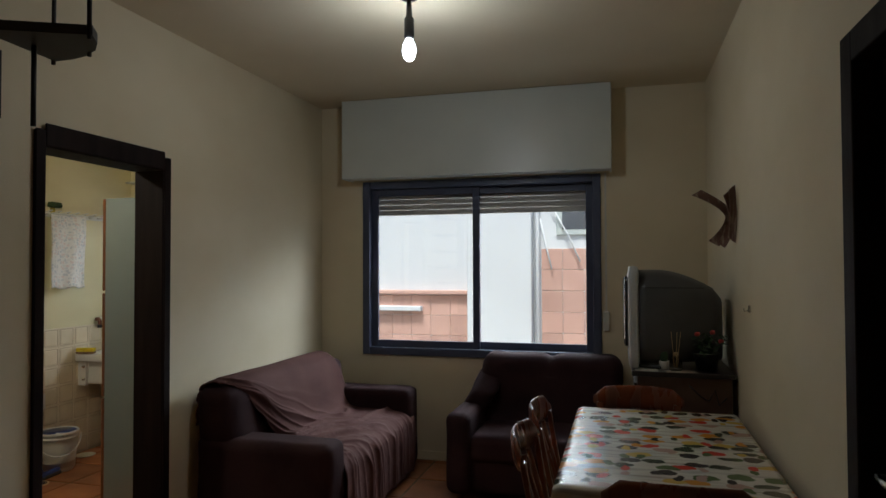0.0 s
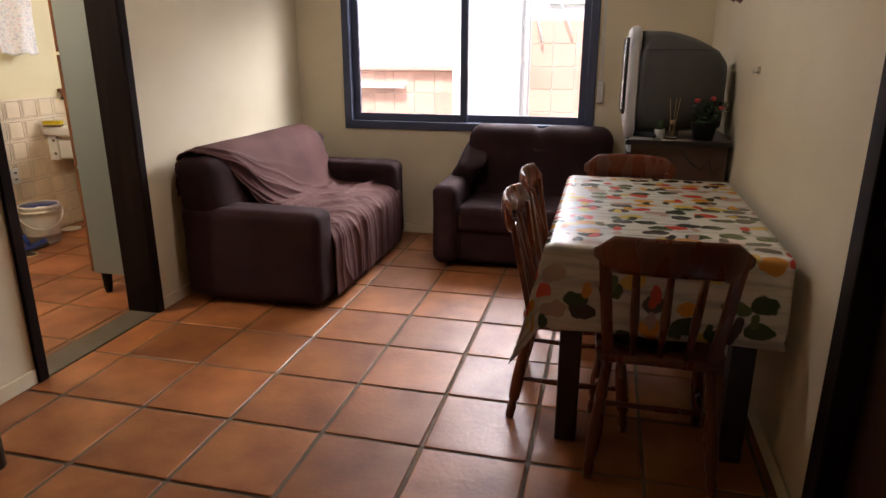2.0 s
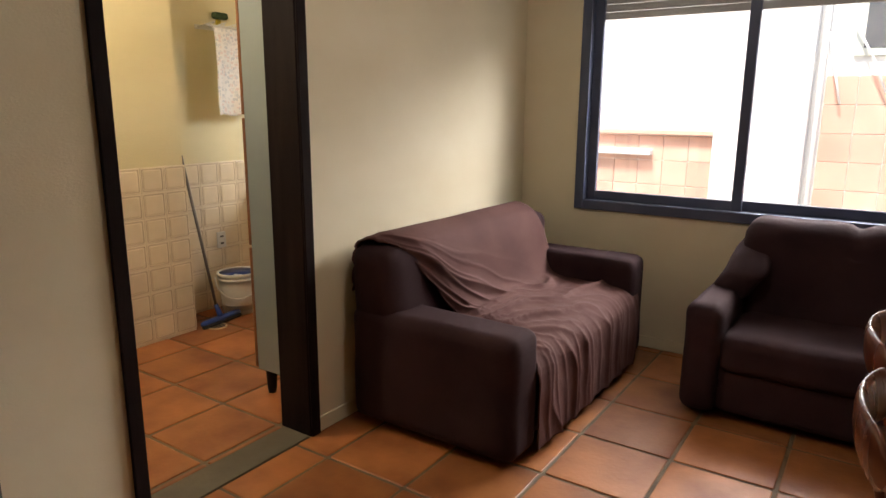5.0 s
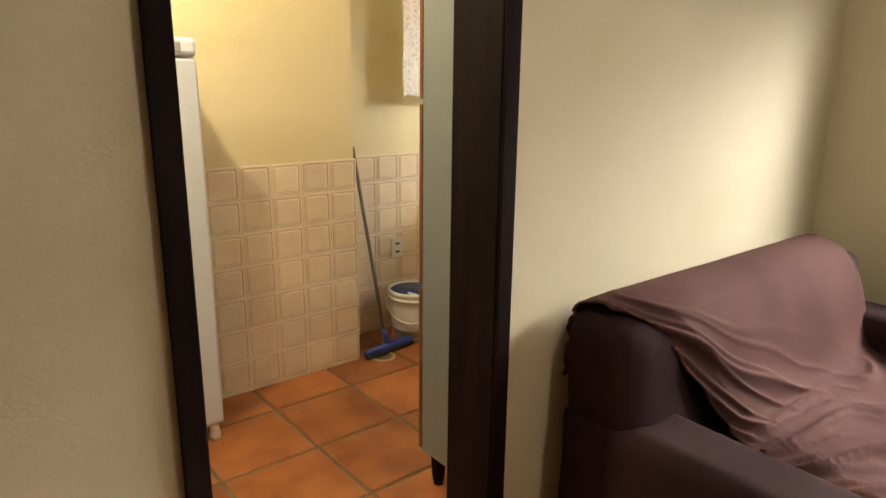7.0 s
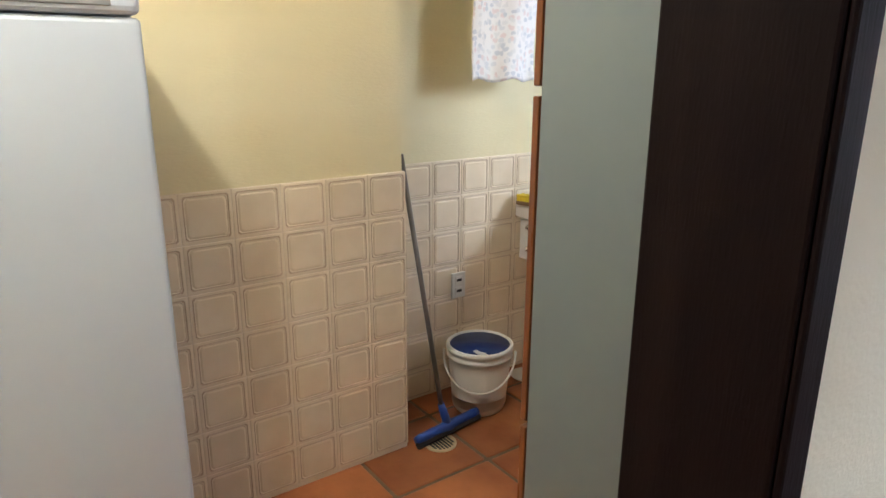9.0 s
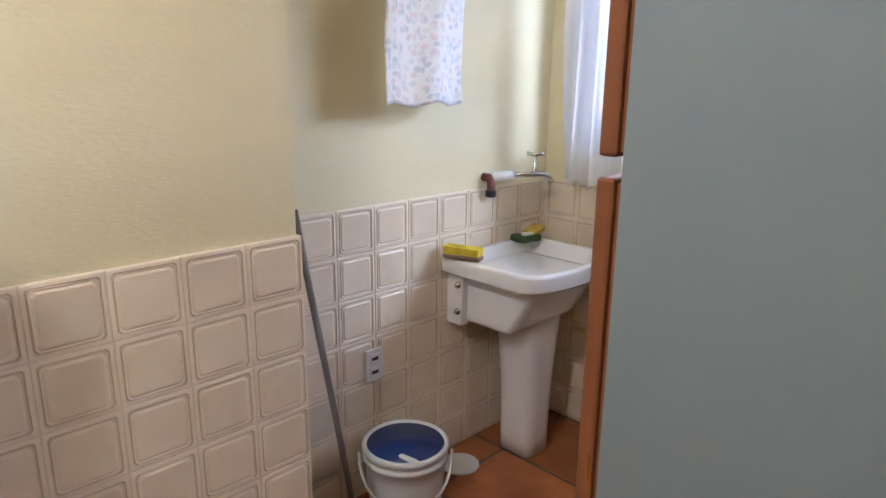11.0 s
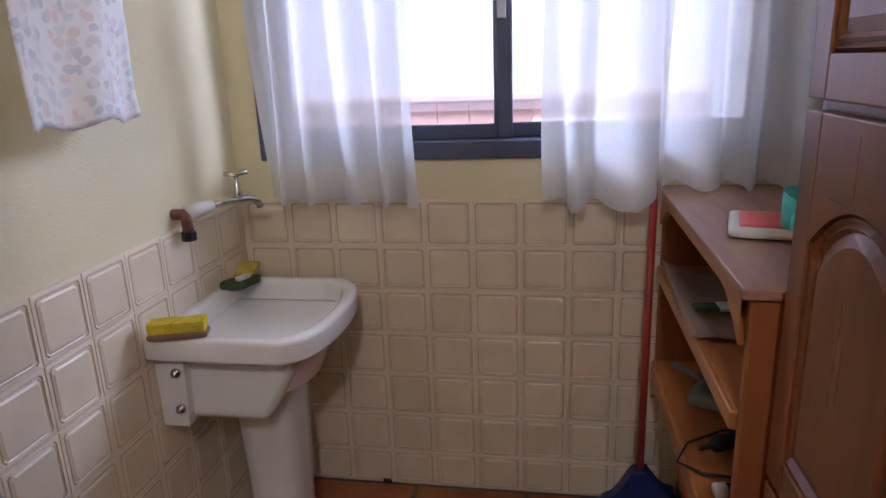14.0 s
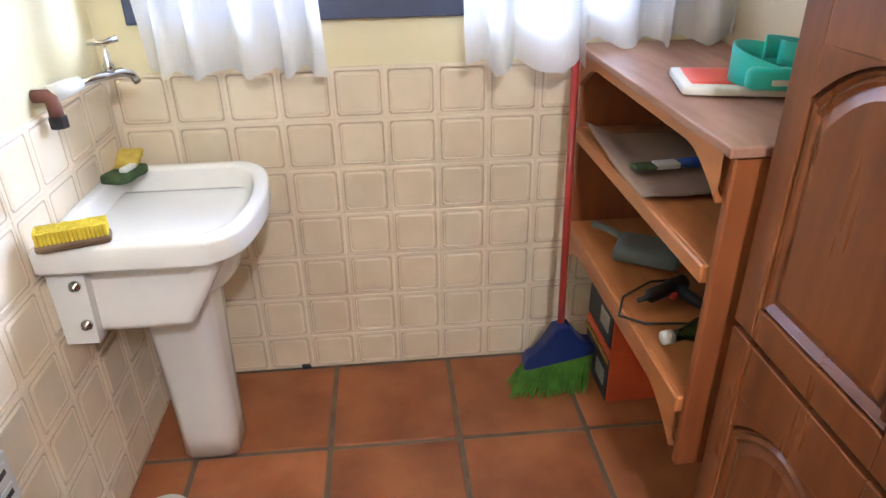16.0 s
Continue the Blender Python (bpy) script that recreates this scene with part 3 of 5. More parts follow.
sofa("sofa", 0.03, -1.79, 90, 1.62, 0.88, 0.57, 0.84, 0.24, "two-seat sofa in a dark brown stretch cover against the wall", 1)
bpy.data.objects["sofa"]["group"] = "sofas"
s2 = sofa("sofa", 1.30, -0.03, 0, 1.28, 0.81, 0.565, 0.90, 0.17, "two-seat sofa in a dark brown cover below the window", 0)
s2["group"] = "sofas"
fold = cushion(0.01, 0.20, -0.42, -0.04, 0.50, 0.80, 0.06, 12, 0.014, 9)
for v in fold.verts:
    v.co.x += 0.10 * max(0, v.co.z - 0.52) / 0.28
    v.co.z -= 0.55 * max(0, -v.co.y - 0.16) * (v.co.z - 0.5) / 0.3
part("loose_cover", fold, SOFA, s2, "cover pulled slack over the arm", True)


def throw_shape(u, v):
    """Blanket over the left sofa: from the wall over the backrest and seat down to the floor."""
    prof = [(0.030, 0.62), (0.030, 0.83), (0.085, 0.885), (0.21, 0.887), (0.30, 0.81), (0.345, 0.65), (0.375, 0.53), (0.43, 0.472), (0.60, 0.462), (0.80, 0.462), (0.893, 0.438), (0.914, 0.32), (0.914, 0.18), (0.917, 0.045)]
    x = z = 0.0
    for d in (-0.045, -0.03, -0.015, 0.0, 0.015, 0.03, 0.045):
        f = min(max(v + d * min(1, 12 * v, 12 * (1 - v)), 0), 1) * (len(prof) - 1)
        i = min(int(f), len(prof) - 2)
        k = f - i
        x += (prof[i][0] * (1 - k) + prof[i + 1][0] * k) / 7
        z += (prof[i][1] * (1 - k) + prof[i + 1][1] * k) / 7
    # the near edge runs slanting over the backrest
    near = -1.74 + 0.32 * min(max((v - 0.22) / 0.26, 0), 1) - 0.20 * min(max((v - 0.60) / 0.2, 0), 1)
    far = -0.34 - 0.05 * math.sin(v * 7)
    y = near + (far - near) * u
    z += 0.012 * (1 - u) * max(0, 1 - v / 0.45)
    p = Vector((x, y, z))
    w = noise.noise(Vector((y * 3 + x * 2, x * 3 - z * 2, z * 3)))
    w2 = noise.noise(Vector((y * 19 + z * 6, x * 15, z * 9 + 5)))
    back = max(0.0, min(1.0, (0.56 - v) / 0.06))
    hang = max(0.0, min(1.0, (v - 0.70) / 0.10))
    flat = max(0.0, 1 - back - hang)
    # folds fan out from the near top corner of the back, fading towards its far half
    dy, dz = y + 1.80, 0.95 - z
    dist = math.hypot(dy, dz)
    ray = math.atan2(dz, dy + 0.02)
    near_fan = min(max((ray - 0.30) / 0.35, 0), 1) * min(1, dist * 4)
    fold = (1 - abs(math.sin(ray * 15 + 1.1 * w + 2.2 * dist))) ** 2 + 0.5 * (1 - abs(math.sin(ray * 31 + 1.5 * w))) ** 3
    lift = back * (0.034 * fold * near_fan + 0.006 * (1 - near_fan) * fold * math.exp(-3 * dist) + 0.010 * w)
    # seat folds fan out from the crease beside the near arm
    sx, sy = x - 0.36, y + 1.62
    turn, reach = math.atan2(sx, sy), math.hypot(sx, sy)
    ridge = (1 - abs(math.sin(turn * 11 + 1.8 * w + 3.0 * reach))) ** 3
    fine = (1 - abs(math.sin(turn * 23 + 2.6 * w + 0.5 * w2))) ** 2
    lift += flat * min(1, reach * 3) * (0.028 * ridge + 0.014 * fine * max(0, 1.1 - reach * 0.7) + 0.003 * w2)
    lift += hang * (0.018 * (1 - abs(math.sin(15 * y + 1.6 * w + 1.0 * z))) ** 2 + 0.008 * (1 - abs(math.sin(37 * y + 2 * w))) ** 2 + 0.003 * w2)
    out = Vector((0.75, 0, 0.55)) * back + Vector((0.1, 0, 1)) * flat + Vector((1, 0, 0.1)) * hang
    p += out * (lift + 0.010)
    edge = max(0.0, 1 - u / 0.07)
    p -= out * 0.042 * edge * (back + 0.6 * flat)
    p.x += 0.012
    p.y = -0.2 + (p.y + 0.2) * 0.99
    return p, (y, v)


tb = sheet(throw_shape, 190, 210)
tw = solo("sofa_throw", tb, THROW, "wrinkled mid-brown throw draped over the sofa's back and seat", "throw", smooth=True)
thicken(tw, 0.006)

# dining table
TX0, TX1, TY0, TY1, TZ = 2.234, 3.0, -2.80, -1.49, 0.795
tbl = thing("dining_table", (TX0 + TX1) / 2, (TY0 + TY1) / 2, 0, "dark wooden dining table against the wall under a printed cloth", "table")
part("tabletop", box(TX0 + 0.012, TX1 - 0.012, TY0 + 0.012, TY1 - 0.012, TZ - 0.035, TZ, 0.004, 2), DARKWOOD, tbl, world=True)
part("apron", box(TX0 + 0.06, TX1 - 0.06, TY0 + 0.06, TY1 - 0.06, TZ - 0.12, TZ - 0.036), DARKWOOD, tbl, world=True)
for x in (TX0 + 0.05, TX1 - 0.13):
    for y in (TY0 + 0.07, TY1 - 0.15):
        part("leg", box(x, x + 0.08, y, y + 0.08, 0, TZ - 0.121, 0.006, 2), DARKWOOD, tbl, world=True)


def cloth_shape(u, v):
    """Oilcloth: flat on the table, hanging over three sides, its corners drooping."""
    ov = 0.29
    w, d = TX1 - TX0, TY1 - TY0
    a = -ov + u * (w + ov)
    b = -ov + v * (d + 2 * ov)
    x, y, z = TX0 + max(a, 0), TY0 + min(max(b, 0), d), TZ + 0.004
    da, db = max(-a, 0), max(-b, b - d, 0)
    sgn = -1 if b < 0 else 1
    if da or db:
        drop = max(da, db) + 0.45 * min(da, db)
        z -= drop
        wav = 0.5 + 0.5 * math.sin((b if da > db else a) * 17 + 1.3)
        if da > 0:
            x -= 0.012 + 0.10 * da + 0.04 * wav * da
        if db > 0:
            y += sgn * (0.012 + 0.08 * db + 0.05 * wav * db)
        if da > 0 and db > 0:
            m = min(da, db)
            x -= 0.22 * m
            y += sgn * 0.15 * m
    z += 0.0018 * noise.noise(Vector((a * 8, b * 8, 0)))
    return Vector((x, y, z)), (a, b)


cl = solo("tablecloth", sheet(cloth_shape, 60, 100), CLOTH, "white oilcloth printed with fruit and vegetables on the dining table", "tablecloth", smooth=True)
thicken(cl, 0.0015)


def chair_shape():
    """Spindle-back wooden chair, seat centre over the origin, facing +y."""
    c = thing("dining_chair", 0, 0, 0, "glossy red-brown wooden dining chair with a slatted back", "chair", "chairs round the table")
    seat = cushion(-0.205, 0.205, -0.20, 0.21, 0.425, 0.462, 0.018, 8, 0.0)
    for v in seat.verts:
        v.co.x *= 1 + 0.10 * (v.co.y + 0.2)
        v.co.z -= 0.010 * max(0, 1 - (v.co.x / 0.17) ** 2 - (v.co.y / 0.17) ** 2) if v.co.z > 0.45 else 0
    part("seat", seat, CHAIRWOOD, c, smooth=True)
    turn = [(0.0, 0.016), (0.10, 0.019), (0.16, 0.014), (0.20, 0.022), (0.40, 0.025), (0.62, 0.021), (0.66, 0.015), (0.70, 0.022), (0.85, 0.017), (1.0, 0.020)]
    for sx in (-1, 1):
        for y0, y1 in ((-0.235, -0.165), (0.215, 0.165)):
            a, b = Vector((sx * 0.205, y0, 0)), Vector((sx * 0.165, y1, 0.43))
            part("leg", tube([a.lerp(b, t) for t, r in turn], [r for t, r in turn], 10), CHAIRWOOD, c, smooth=True)
        part("stretcher", tube([(sx * 0.187, -0.205, 0.17), (sx * 0.187, 0, 0.165), (sx * 0.187, 0.19, 0.17)], [0.009, 0.013, 0.009], 8), CHAIRWOOD, c, smooth=True)
    part("stretcher", tube([(-0.18, 0.0, 0.168), (0.18, 0.0, 0.168)], 0.011, 8), CHAIRWOOD, c, smooth=True)

    def bow(x, z):
        return -0.175 - 0.17 * (z - 0.45) - 0.05 * (1 - (x / 0.22) ** 2) * (z - 0.45) / 0.42
    for sx in (-1, 1):
        post = bmesh.new()
        rings = []
        for i in range(7):
            z = 0.44 + i * 0.062
            x = sx * (0.165 + 0.035 * i / 6)
            y = bow(x, z)
            rings.append([post.verts.new((x + a * 0.019, y + b * 0.011, z)) for a, b in ((-1, -0.7), (-0.7, -1), (0.7, -1), (1, -0.7), (1, 0.7), (0.7, 1), (-0.7, 1), (-1, 0.7))])
        for a, b in zip(rings, rings[1:]):
            for k in range(8):
                post.faces.new((a[k], a[(k + 1) % 8], b[(k + 1) % 8], b[k]))
        post.faces.new(rings[0][::-1])
        post.faces.new(rings[-1])
        part("back_post", post, CHAIRWOOD, c)
    for x in (-0.085, 0.0, 0.085):
        part("slat", tube([(x, bow(x, 0.455), 0.455), (x * 1.1, bow(x, 0.6), 0.6), (x * 1.2, bow(x, 0.78), 0.78)], [0.010, 0.016, 0.011], 8), CHAIRWOOD, c, smooth=True)

    def crest(u, v):
        x = -0.235 + 0.47 * u
        a = 2 * math.pi * v
        zc = 0.825 + 0.012 * math.sin(math.pi * u)
        y = -0.24 - 0.06 * (1 - (x / 0.235) ** 2)
        e = min(1, 6 * min(u, 1 - u) + 0.25)
        return Vector((x, y + 0.016 * math.cos(a) * e - 0.10 * 0.06 * math.sin(a), zc + 0.062 * math.sin(a) * e)), (u, v)
    cb = sheet(crest, 24, 14)
    bmesh.ops.remove_doubles(cb, verts=cb.verts[:], dist=0.0005)
    bmesh.ops.holes_fill(cb, edges=cb.edges[:])
    bmesh.ops.recalc_face_normals(cb, faces=cb.faces[:])
    part("crest_rail", cb, CHAIRWOOD, c, smooth=True)
    return c


ch = chair_shape()
ch.matrix_basis = pose(2.62, -2.70, 0, 0, 0, 0)
copy_thing(ch, pose(2.33, -2.40, 0, 0, 0, -90))
copy_thing(ch, pose(2.33, -1.88, 0, 0, 0, -90))
copy_thing(ch, pose(2.53, -1.64, 0, 0, 0, 180))

# television and its stand
stand = thing("tv_stand", 2.78, -0.95, 0, "dark brown wooden sideboard carrying a television", "sideboard")
part("top", box(2.50, 3.035, -1.31, -0.60, 0.943, 0.970, 0.004, 2), mat("black_brown_laminate", (0.022, 0.014, 0.012), (0.014, 0.01, 0.009), 0.35, 3, 60, 0.06), stand, world=True)
part("body", box(2.53, 3.02, -1.28, -0.86, 0.06, 0.942, 0.004, 2), mat("brown_sideboard_panel", (0.11, 0.062, 0.045), (0.085, 0.046, 0.034), 0.4, 3, 60, 0.06), stand, world=True)
for x in (2.55, 2.95):
    for y in (-1.26, -0.93):
        part("foot", box(x, x + 0.05, y, y + 0.05, 0, 0.06, 0.004, 1), DARKWOOD, stand, world=True)
part("door", box(2.513, 2.529, -1.27, -0.87, 0.09, 0.90, 0.003, 1), DARKWOOD, stand, world=True)

tv = thing("television", 2.745, -0.96, 0.971, "old grey tube television with a silver front bezel", "television")


def tv_body(x0, x1, n=10):
    bm = bmesh.new()
    rings = []
    for i in range(n + 1):
        t = i / n
        x = x0 + (x1 - x0) * t
        k = max(0.0, t - 0.25) / 0.75
        hy = 0.305 - 0.13 * k ** 1.4
        z0, z1 = 0.02 + 0.02 * k, 0.555 - 0.13 * k ** 1.7
        if t > 0.93:
            hy -= 0.02
            z1 -= 0.03
        ring = []
        for a in range(24):
            c, s = math.cos(2 * math.pi * a / 24), math.sin(2 * math.pi * a / 24)
            q = (abs(c) ** 5 + abs(s) ** 5) ** (-1 / 5)
            ring.append(bm.verts.new((x, hy * c * q, (z0 + z1) / 2 + (z1 - z0) / 2 * s * q)))
        rings.append(ring)
    for a, b in zip(rings, rings[1:]):
        for k in range(24):
            bm.faces.new((a[k], a[(k + 1) % 24], b[(k + 1) % 24], b[k]))
    bm.faces.new(rings[0])
    bm.faces.new(rings[-1][::-1])
    bmesh.ops.recalc_face_normals(bm, faces=bm.faces[:])
    return bm


part("housing", tv_body(-0.20, 0.25), PLASTICG, tv, smooth=True)
bz = cushion(-0.262, -0.198, -0.315, 0.315, 0.0, 0.578, 0.028, 10, 0.0)
part("bezel", bz, SILVER, tv, "silver bezel", True)
scr = cushion(-0.278, -0.250, -0.255, 0.255, 0.12, 0.52, 0.014, 10, 0.0)
for v in scr.verts:
    v.co.x -= 0.012 * (1 - (v.co.y / 0.27) ** 2)
part("screen", scr, mat("dark_screen_glass", (0.03, 0.032, 0.034), (0.025, 0.027, 0.03), 0.08, 3, 50, 0.0), tv, "dark curved glass screen", True)
part("seam", box(-0.19, 0.14, -0.3065, -0.3035, 0.455, 0.459), BLACKPL, tv)

# bare bulb
lamp = thing("ceiling_lamp", 1.46, -2.06, 2.616, "bare lit bulb in a black socket under the ceiling", "lamp")
part("rose", lathe([(0.045, 0.268), (0.045, 0.25), (0.02, 0.235)], 0, 0, 0, 20), BLACKPL, lamp, smooth=True)
part("socket", lathe([(0.012, 0.24), (0.016, 0.16), (0.024, 0.15), (0.025, 0.06), (0.020, 0.05)], 0, 0, 0, 20), BLACKPL, lamp, smooth=True)
gb = part("bulb", lathe([(0.016, 0.05), (0.03, 0.02), (0.035, -0.01), (0.028, -0.04), (0.012, -0.058)], 0, 0, 0, 20), BULB, lamp, "glowing white bulb", True)
gb.visible_shadow = False

# iron spiral stair by the door
stair = thing("spiral_stair", 0.35, -3.39, 0, "black painted iron spiral stair", "staircase")
part("column", tube([(0, 0, 0), (0, 0, H)], 0.045, 14), IRON, stair, smooth=True)
for k in range(11):
    z = 2.40 - 0.215 * k
    a0 = 26 if k == 0 else 112 + 16 * k
    st = 14 if k == 0 else 4
    bm = bmesh.new()
    pts = [(0.0, 0.0)] + [(0.37 * math.cos(radians(a0 + st * j)), 0.37 * math.sin(radians(a0 + st * j))) for j in range(6)]
    lo = [bm.verts.new((x, y, z - 0.035)) for x, y in pts]
    hi = [bm.verts.new((x, y, z)) for x, y in pts]
    bm.faces.new(hi)
    bm.faces.new(lo[::-1])
    for i in range(len(pts)):
        bm.faces.new((lo[i], lo[(i + 1) % len(pts)], hi[(i + 1) % len(pts)], hi[i]))
    part("tread", bm, IRON, stair)
    if k < 2:
        for j in ((0, 2.5, 5) if k == 0 else (0,)):
            x, y = 0.36 * math.cos(radians(a0 + st * j)), 0.36 * math.sin(radians(a0 + st * j))
            part("baluster", tube([(x, y, z - 0.05), (x, y, H if k == 0 else 2.4)], 0.008, 8), IRON, stair, smooth=True)

part("brace", tube([(0.042, 0.196, 2.38), (0.042, 0.196, 2.07)], 0.009, 8), IRON, stair, "thin iron rod under the tread", True)


# small things on the sideboard
SZ = 0.971
bt = thing("reed_diffuser", 2.735, -1.24, SZ, "clear glass reed diffuser with pale sticks", "diffuser")
part("flask", lathe([(0.032, 0.0), (0.036, 0.01), (0.034, 0.05), (0.012, 0.075), (0.012, 0.095), (0.014, 0.10)], 0, 0, 0, 18), CLEARGLASS, bt, "", True)
part("collar", lathe([(0.014, 0.082), (0.014, 0.10)], 0, 0, 0, 14), STRAW, bt)
for k in range(5):
    a = 1.2 + k * 1.25
    part("stick", tube([(0.006 * math.cos(a), 0.006 * math.sin(a), 0.02), (0.028 * math.cos(a), 0.028 * math.sin(a), 0.215)], 0.002, 5), STRAW, bt)
cp = thing("cactus_pot", 2.675, -1.225, SZ, "tiny cactus in a white pot", "plant")
part("pot", lathe([(0.022, 0.0), (0.028, 0.045), (0.028, 0.05), (0.02, 0.048)], 0, 0, 0, 16), PLASTICW, cp, "white pot", True)
part("cactus", lathe([(0.018, 0.045), (0.024, 0.07), (0.022, 0.10), (0.01, 0.118)], 0, 0, 0, 10), LEAF, cp, "", True)
fp = thing("flower_pot", 2.90, -1.19, SZ, "dark pot of small red flowers", "plant")
part("pot", lathe([(0.05, 0.0), (0.07, 0.09), (0.074, 0.095), (0.06, 0.092)], 0, 0, 0, 20), BLACKPL, fp, "dark pot", True)
lf = bmesh.new()
for k in range(150):
    a, r, h = random.uniform(0, 6.28), random.uniform(0.0, 0.11), random.uniform(0.08, 0.20)
    p = Vector((min(r * math.cos(a), 0.10), r * math.sin(a), h))
    m = Matrix.Translation(p) @ Euler((random.uniform(-0.8, 0.8), random.uniform(-0.8, 0.8), random.uniform(0, 6.28))).to_matrix().to_4x4()
    q = [lf.verts.new(m @ Vector(c)) for c in ((0, -0.018, 0), (0.009, 0, 0.004), (0, 0.018, 0), (-0.009, 0, 0.004))]
    lf.faces.new(q)
part("foliage", lf, LEAF, fp, "small dark leaves")
for k, (dx, dy, dz) in enumerate(((-0.035, 0.02, 0.25), (0.03, -0.03, 0.21), (-0.05, -0.04, 0.20), (0.075, -0.01, 0.16), (-0.09, 0.0, 0.165), (-0.075, 0.03, 0.225))):
    part("stem", tube([(dx * 0.3, dy * 0.3, 0.09), (dx, dy, dz)], 0.0018, 5), LEAF, fp)
    part("flower", cushion(dx - 0.014, dx + 0.014, dy - 0.014, dy + 0.014, dz - 0.008, dz + 0.014, 0.010, 6, 0.004, 60), FLOWER, fp, "red blossom", True)
solo("loose_papers", box(2.52, 2.64, -1.30, -1.16, SZ, SZ + 0.003), PAPER, "white papers at the sideboard's edge", "papers")
solo("leaflet", turned(box(-0.08, 0.08, -0.04, 0.04, 0, 0.002), pose(2.76, -1.275, SZ, 0, 0, 4)), mat("printed_leaflet", (0.5, 0.42, 0.34), (0.36, 0.32, 0.30), 0.6, 20, 90, 0.05), "printed leaflet on the sideboard", "leaflet")
rc = thing("remote_control", 2.60, -1.20, SZ + 0.004, "dark remote control on papers", "remote", rz=70)
part("case", cushion(-0.022, 0.022, -0.075, 0.075, 0, 0.02, 0.008, 8, 0), BLACKPL, rc, smooth=True)
for k in range(4):
    part("button_row", box(-0.013, 0.013, -0.05 + 0.025 * k, -0.04 + 0.025 * k, 0.0195, 0.022), PLASTICG, rc)
cbl = tube([(2.80, -1.283, 0.90), (2.86, -1.285, 0.84), (2.90, -1.286, 0.82), (2.93, -1.285, 0.88), (2.95, -1.286, 0.80), (2.99, -1.285, 0.84)], 0.004, 6)
solo("loose_cable", cbl, BLACKPL, "loose black cable hanging at the sideboard", "cable", smooth=True)
# curled paper ornament and hook on the right wall
on = thing("wall_ornament", 3.03, -1.31, 1.66, "curled brown strips of a dried leaf ornament on the wall", "ornament")
BARK = mat("dried_brown_leaf", (0.13, 0.06, 0.04), (0.30, 0.22, 0.16), 0.6, 14, 90, 0.2, mix=(0.5, 0.62), stretch=(3, 3, 0.6))


def strip(y0, top, low, w, z0):
    """A curled band standing out from the wall, its ends bent away."""
    def fn(u, v):
        s = v * 2 - 1
        d = 0.004 + (top if s > 0 else low) * abs(s) ** 1.7
        return Vector((LX - d - w * u, y0 + 0.015 * math.sin(2.5 * v + 2 * u), z0 + 0.155 * s - 0.03 * u * s)), (u, v)
    return sheet(fn, 8, 24)


for k, (y, tp, lo, w, z) in enumerate(((-1.27, 0.17, 0.085, 0.05, 1.81), (-1.30, 0.03, 0.06, 0.035, 1.80), (-1.335, 0.008, 0.012, 0.035, 1.825))):
    thicken(part("strip", strip(y, tp, lo, w, z), BARK, on, smooth=True, world=True), 0.003)
hk2 = thing("wall_hook", LX - 0.01, -1.66, 1.33, "small metal hook in the wall", "hook")
part("plate", cushion(LX - 0.012, LX - 0.001, -1.67, -1.65, 1.325, 1.36, 0.005, 6, 0), CHROME, hk2, smooth=True, world=True)
part("prong", tube([(LX - 0.01, -1.66, 1.335), (LX - 0.03, -1.66, 1.33), (LX - 0.032, -1.66, 1.345)], 0.003, 6), CHROME, hk2, smooth=True, world=True)


# ---- kitchen things ----
# tall cabinet
CX0, CX1, CY0, CY1 = -0.555, -0.17, -1.83, -0.955
cab = thing("tall_cabinet", (CX0 + CX1) / 2, (CY0 + CY1) / 2, 0, "tall reddish wooden cabinet with arched panel doors and laminate sides", "cabinet")
part("side_panel", box(CX0 + 0.022, CX1, CY0, CY0 + 0.016, 0.14, 1.965), CABSIDE, cab, "grey-green laminate side", world=True)
part("side_panel", box(CX0 + 0.022, CX1, CY1 - 0.016, CY1, 0.14, 1.965), CABWOOD, cab, world=True)
part("body", box(CX0 + 0.022, CX1 - 0.001, CY0 + 0.017, CY1 - 0.017, 0.14, 1.962), CABWOOD, cab, world=True)
for x in (CX0 + 0.06, CX1 - 0.07):
    for y in (CY0 + 0.05, CY1 - 0.09):
        part("foot", lathe([(0.018, 0.0), (0.024, 0.03), (0.03, 0.139)], x, y, 0, 14), FRAME, cab, smooth=True, world=True)


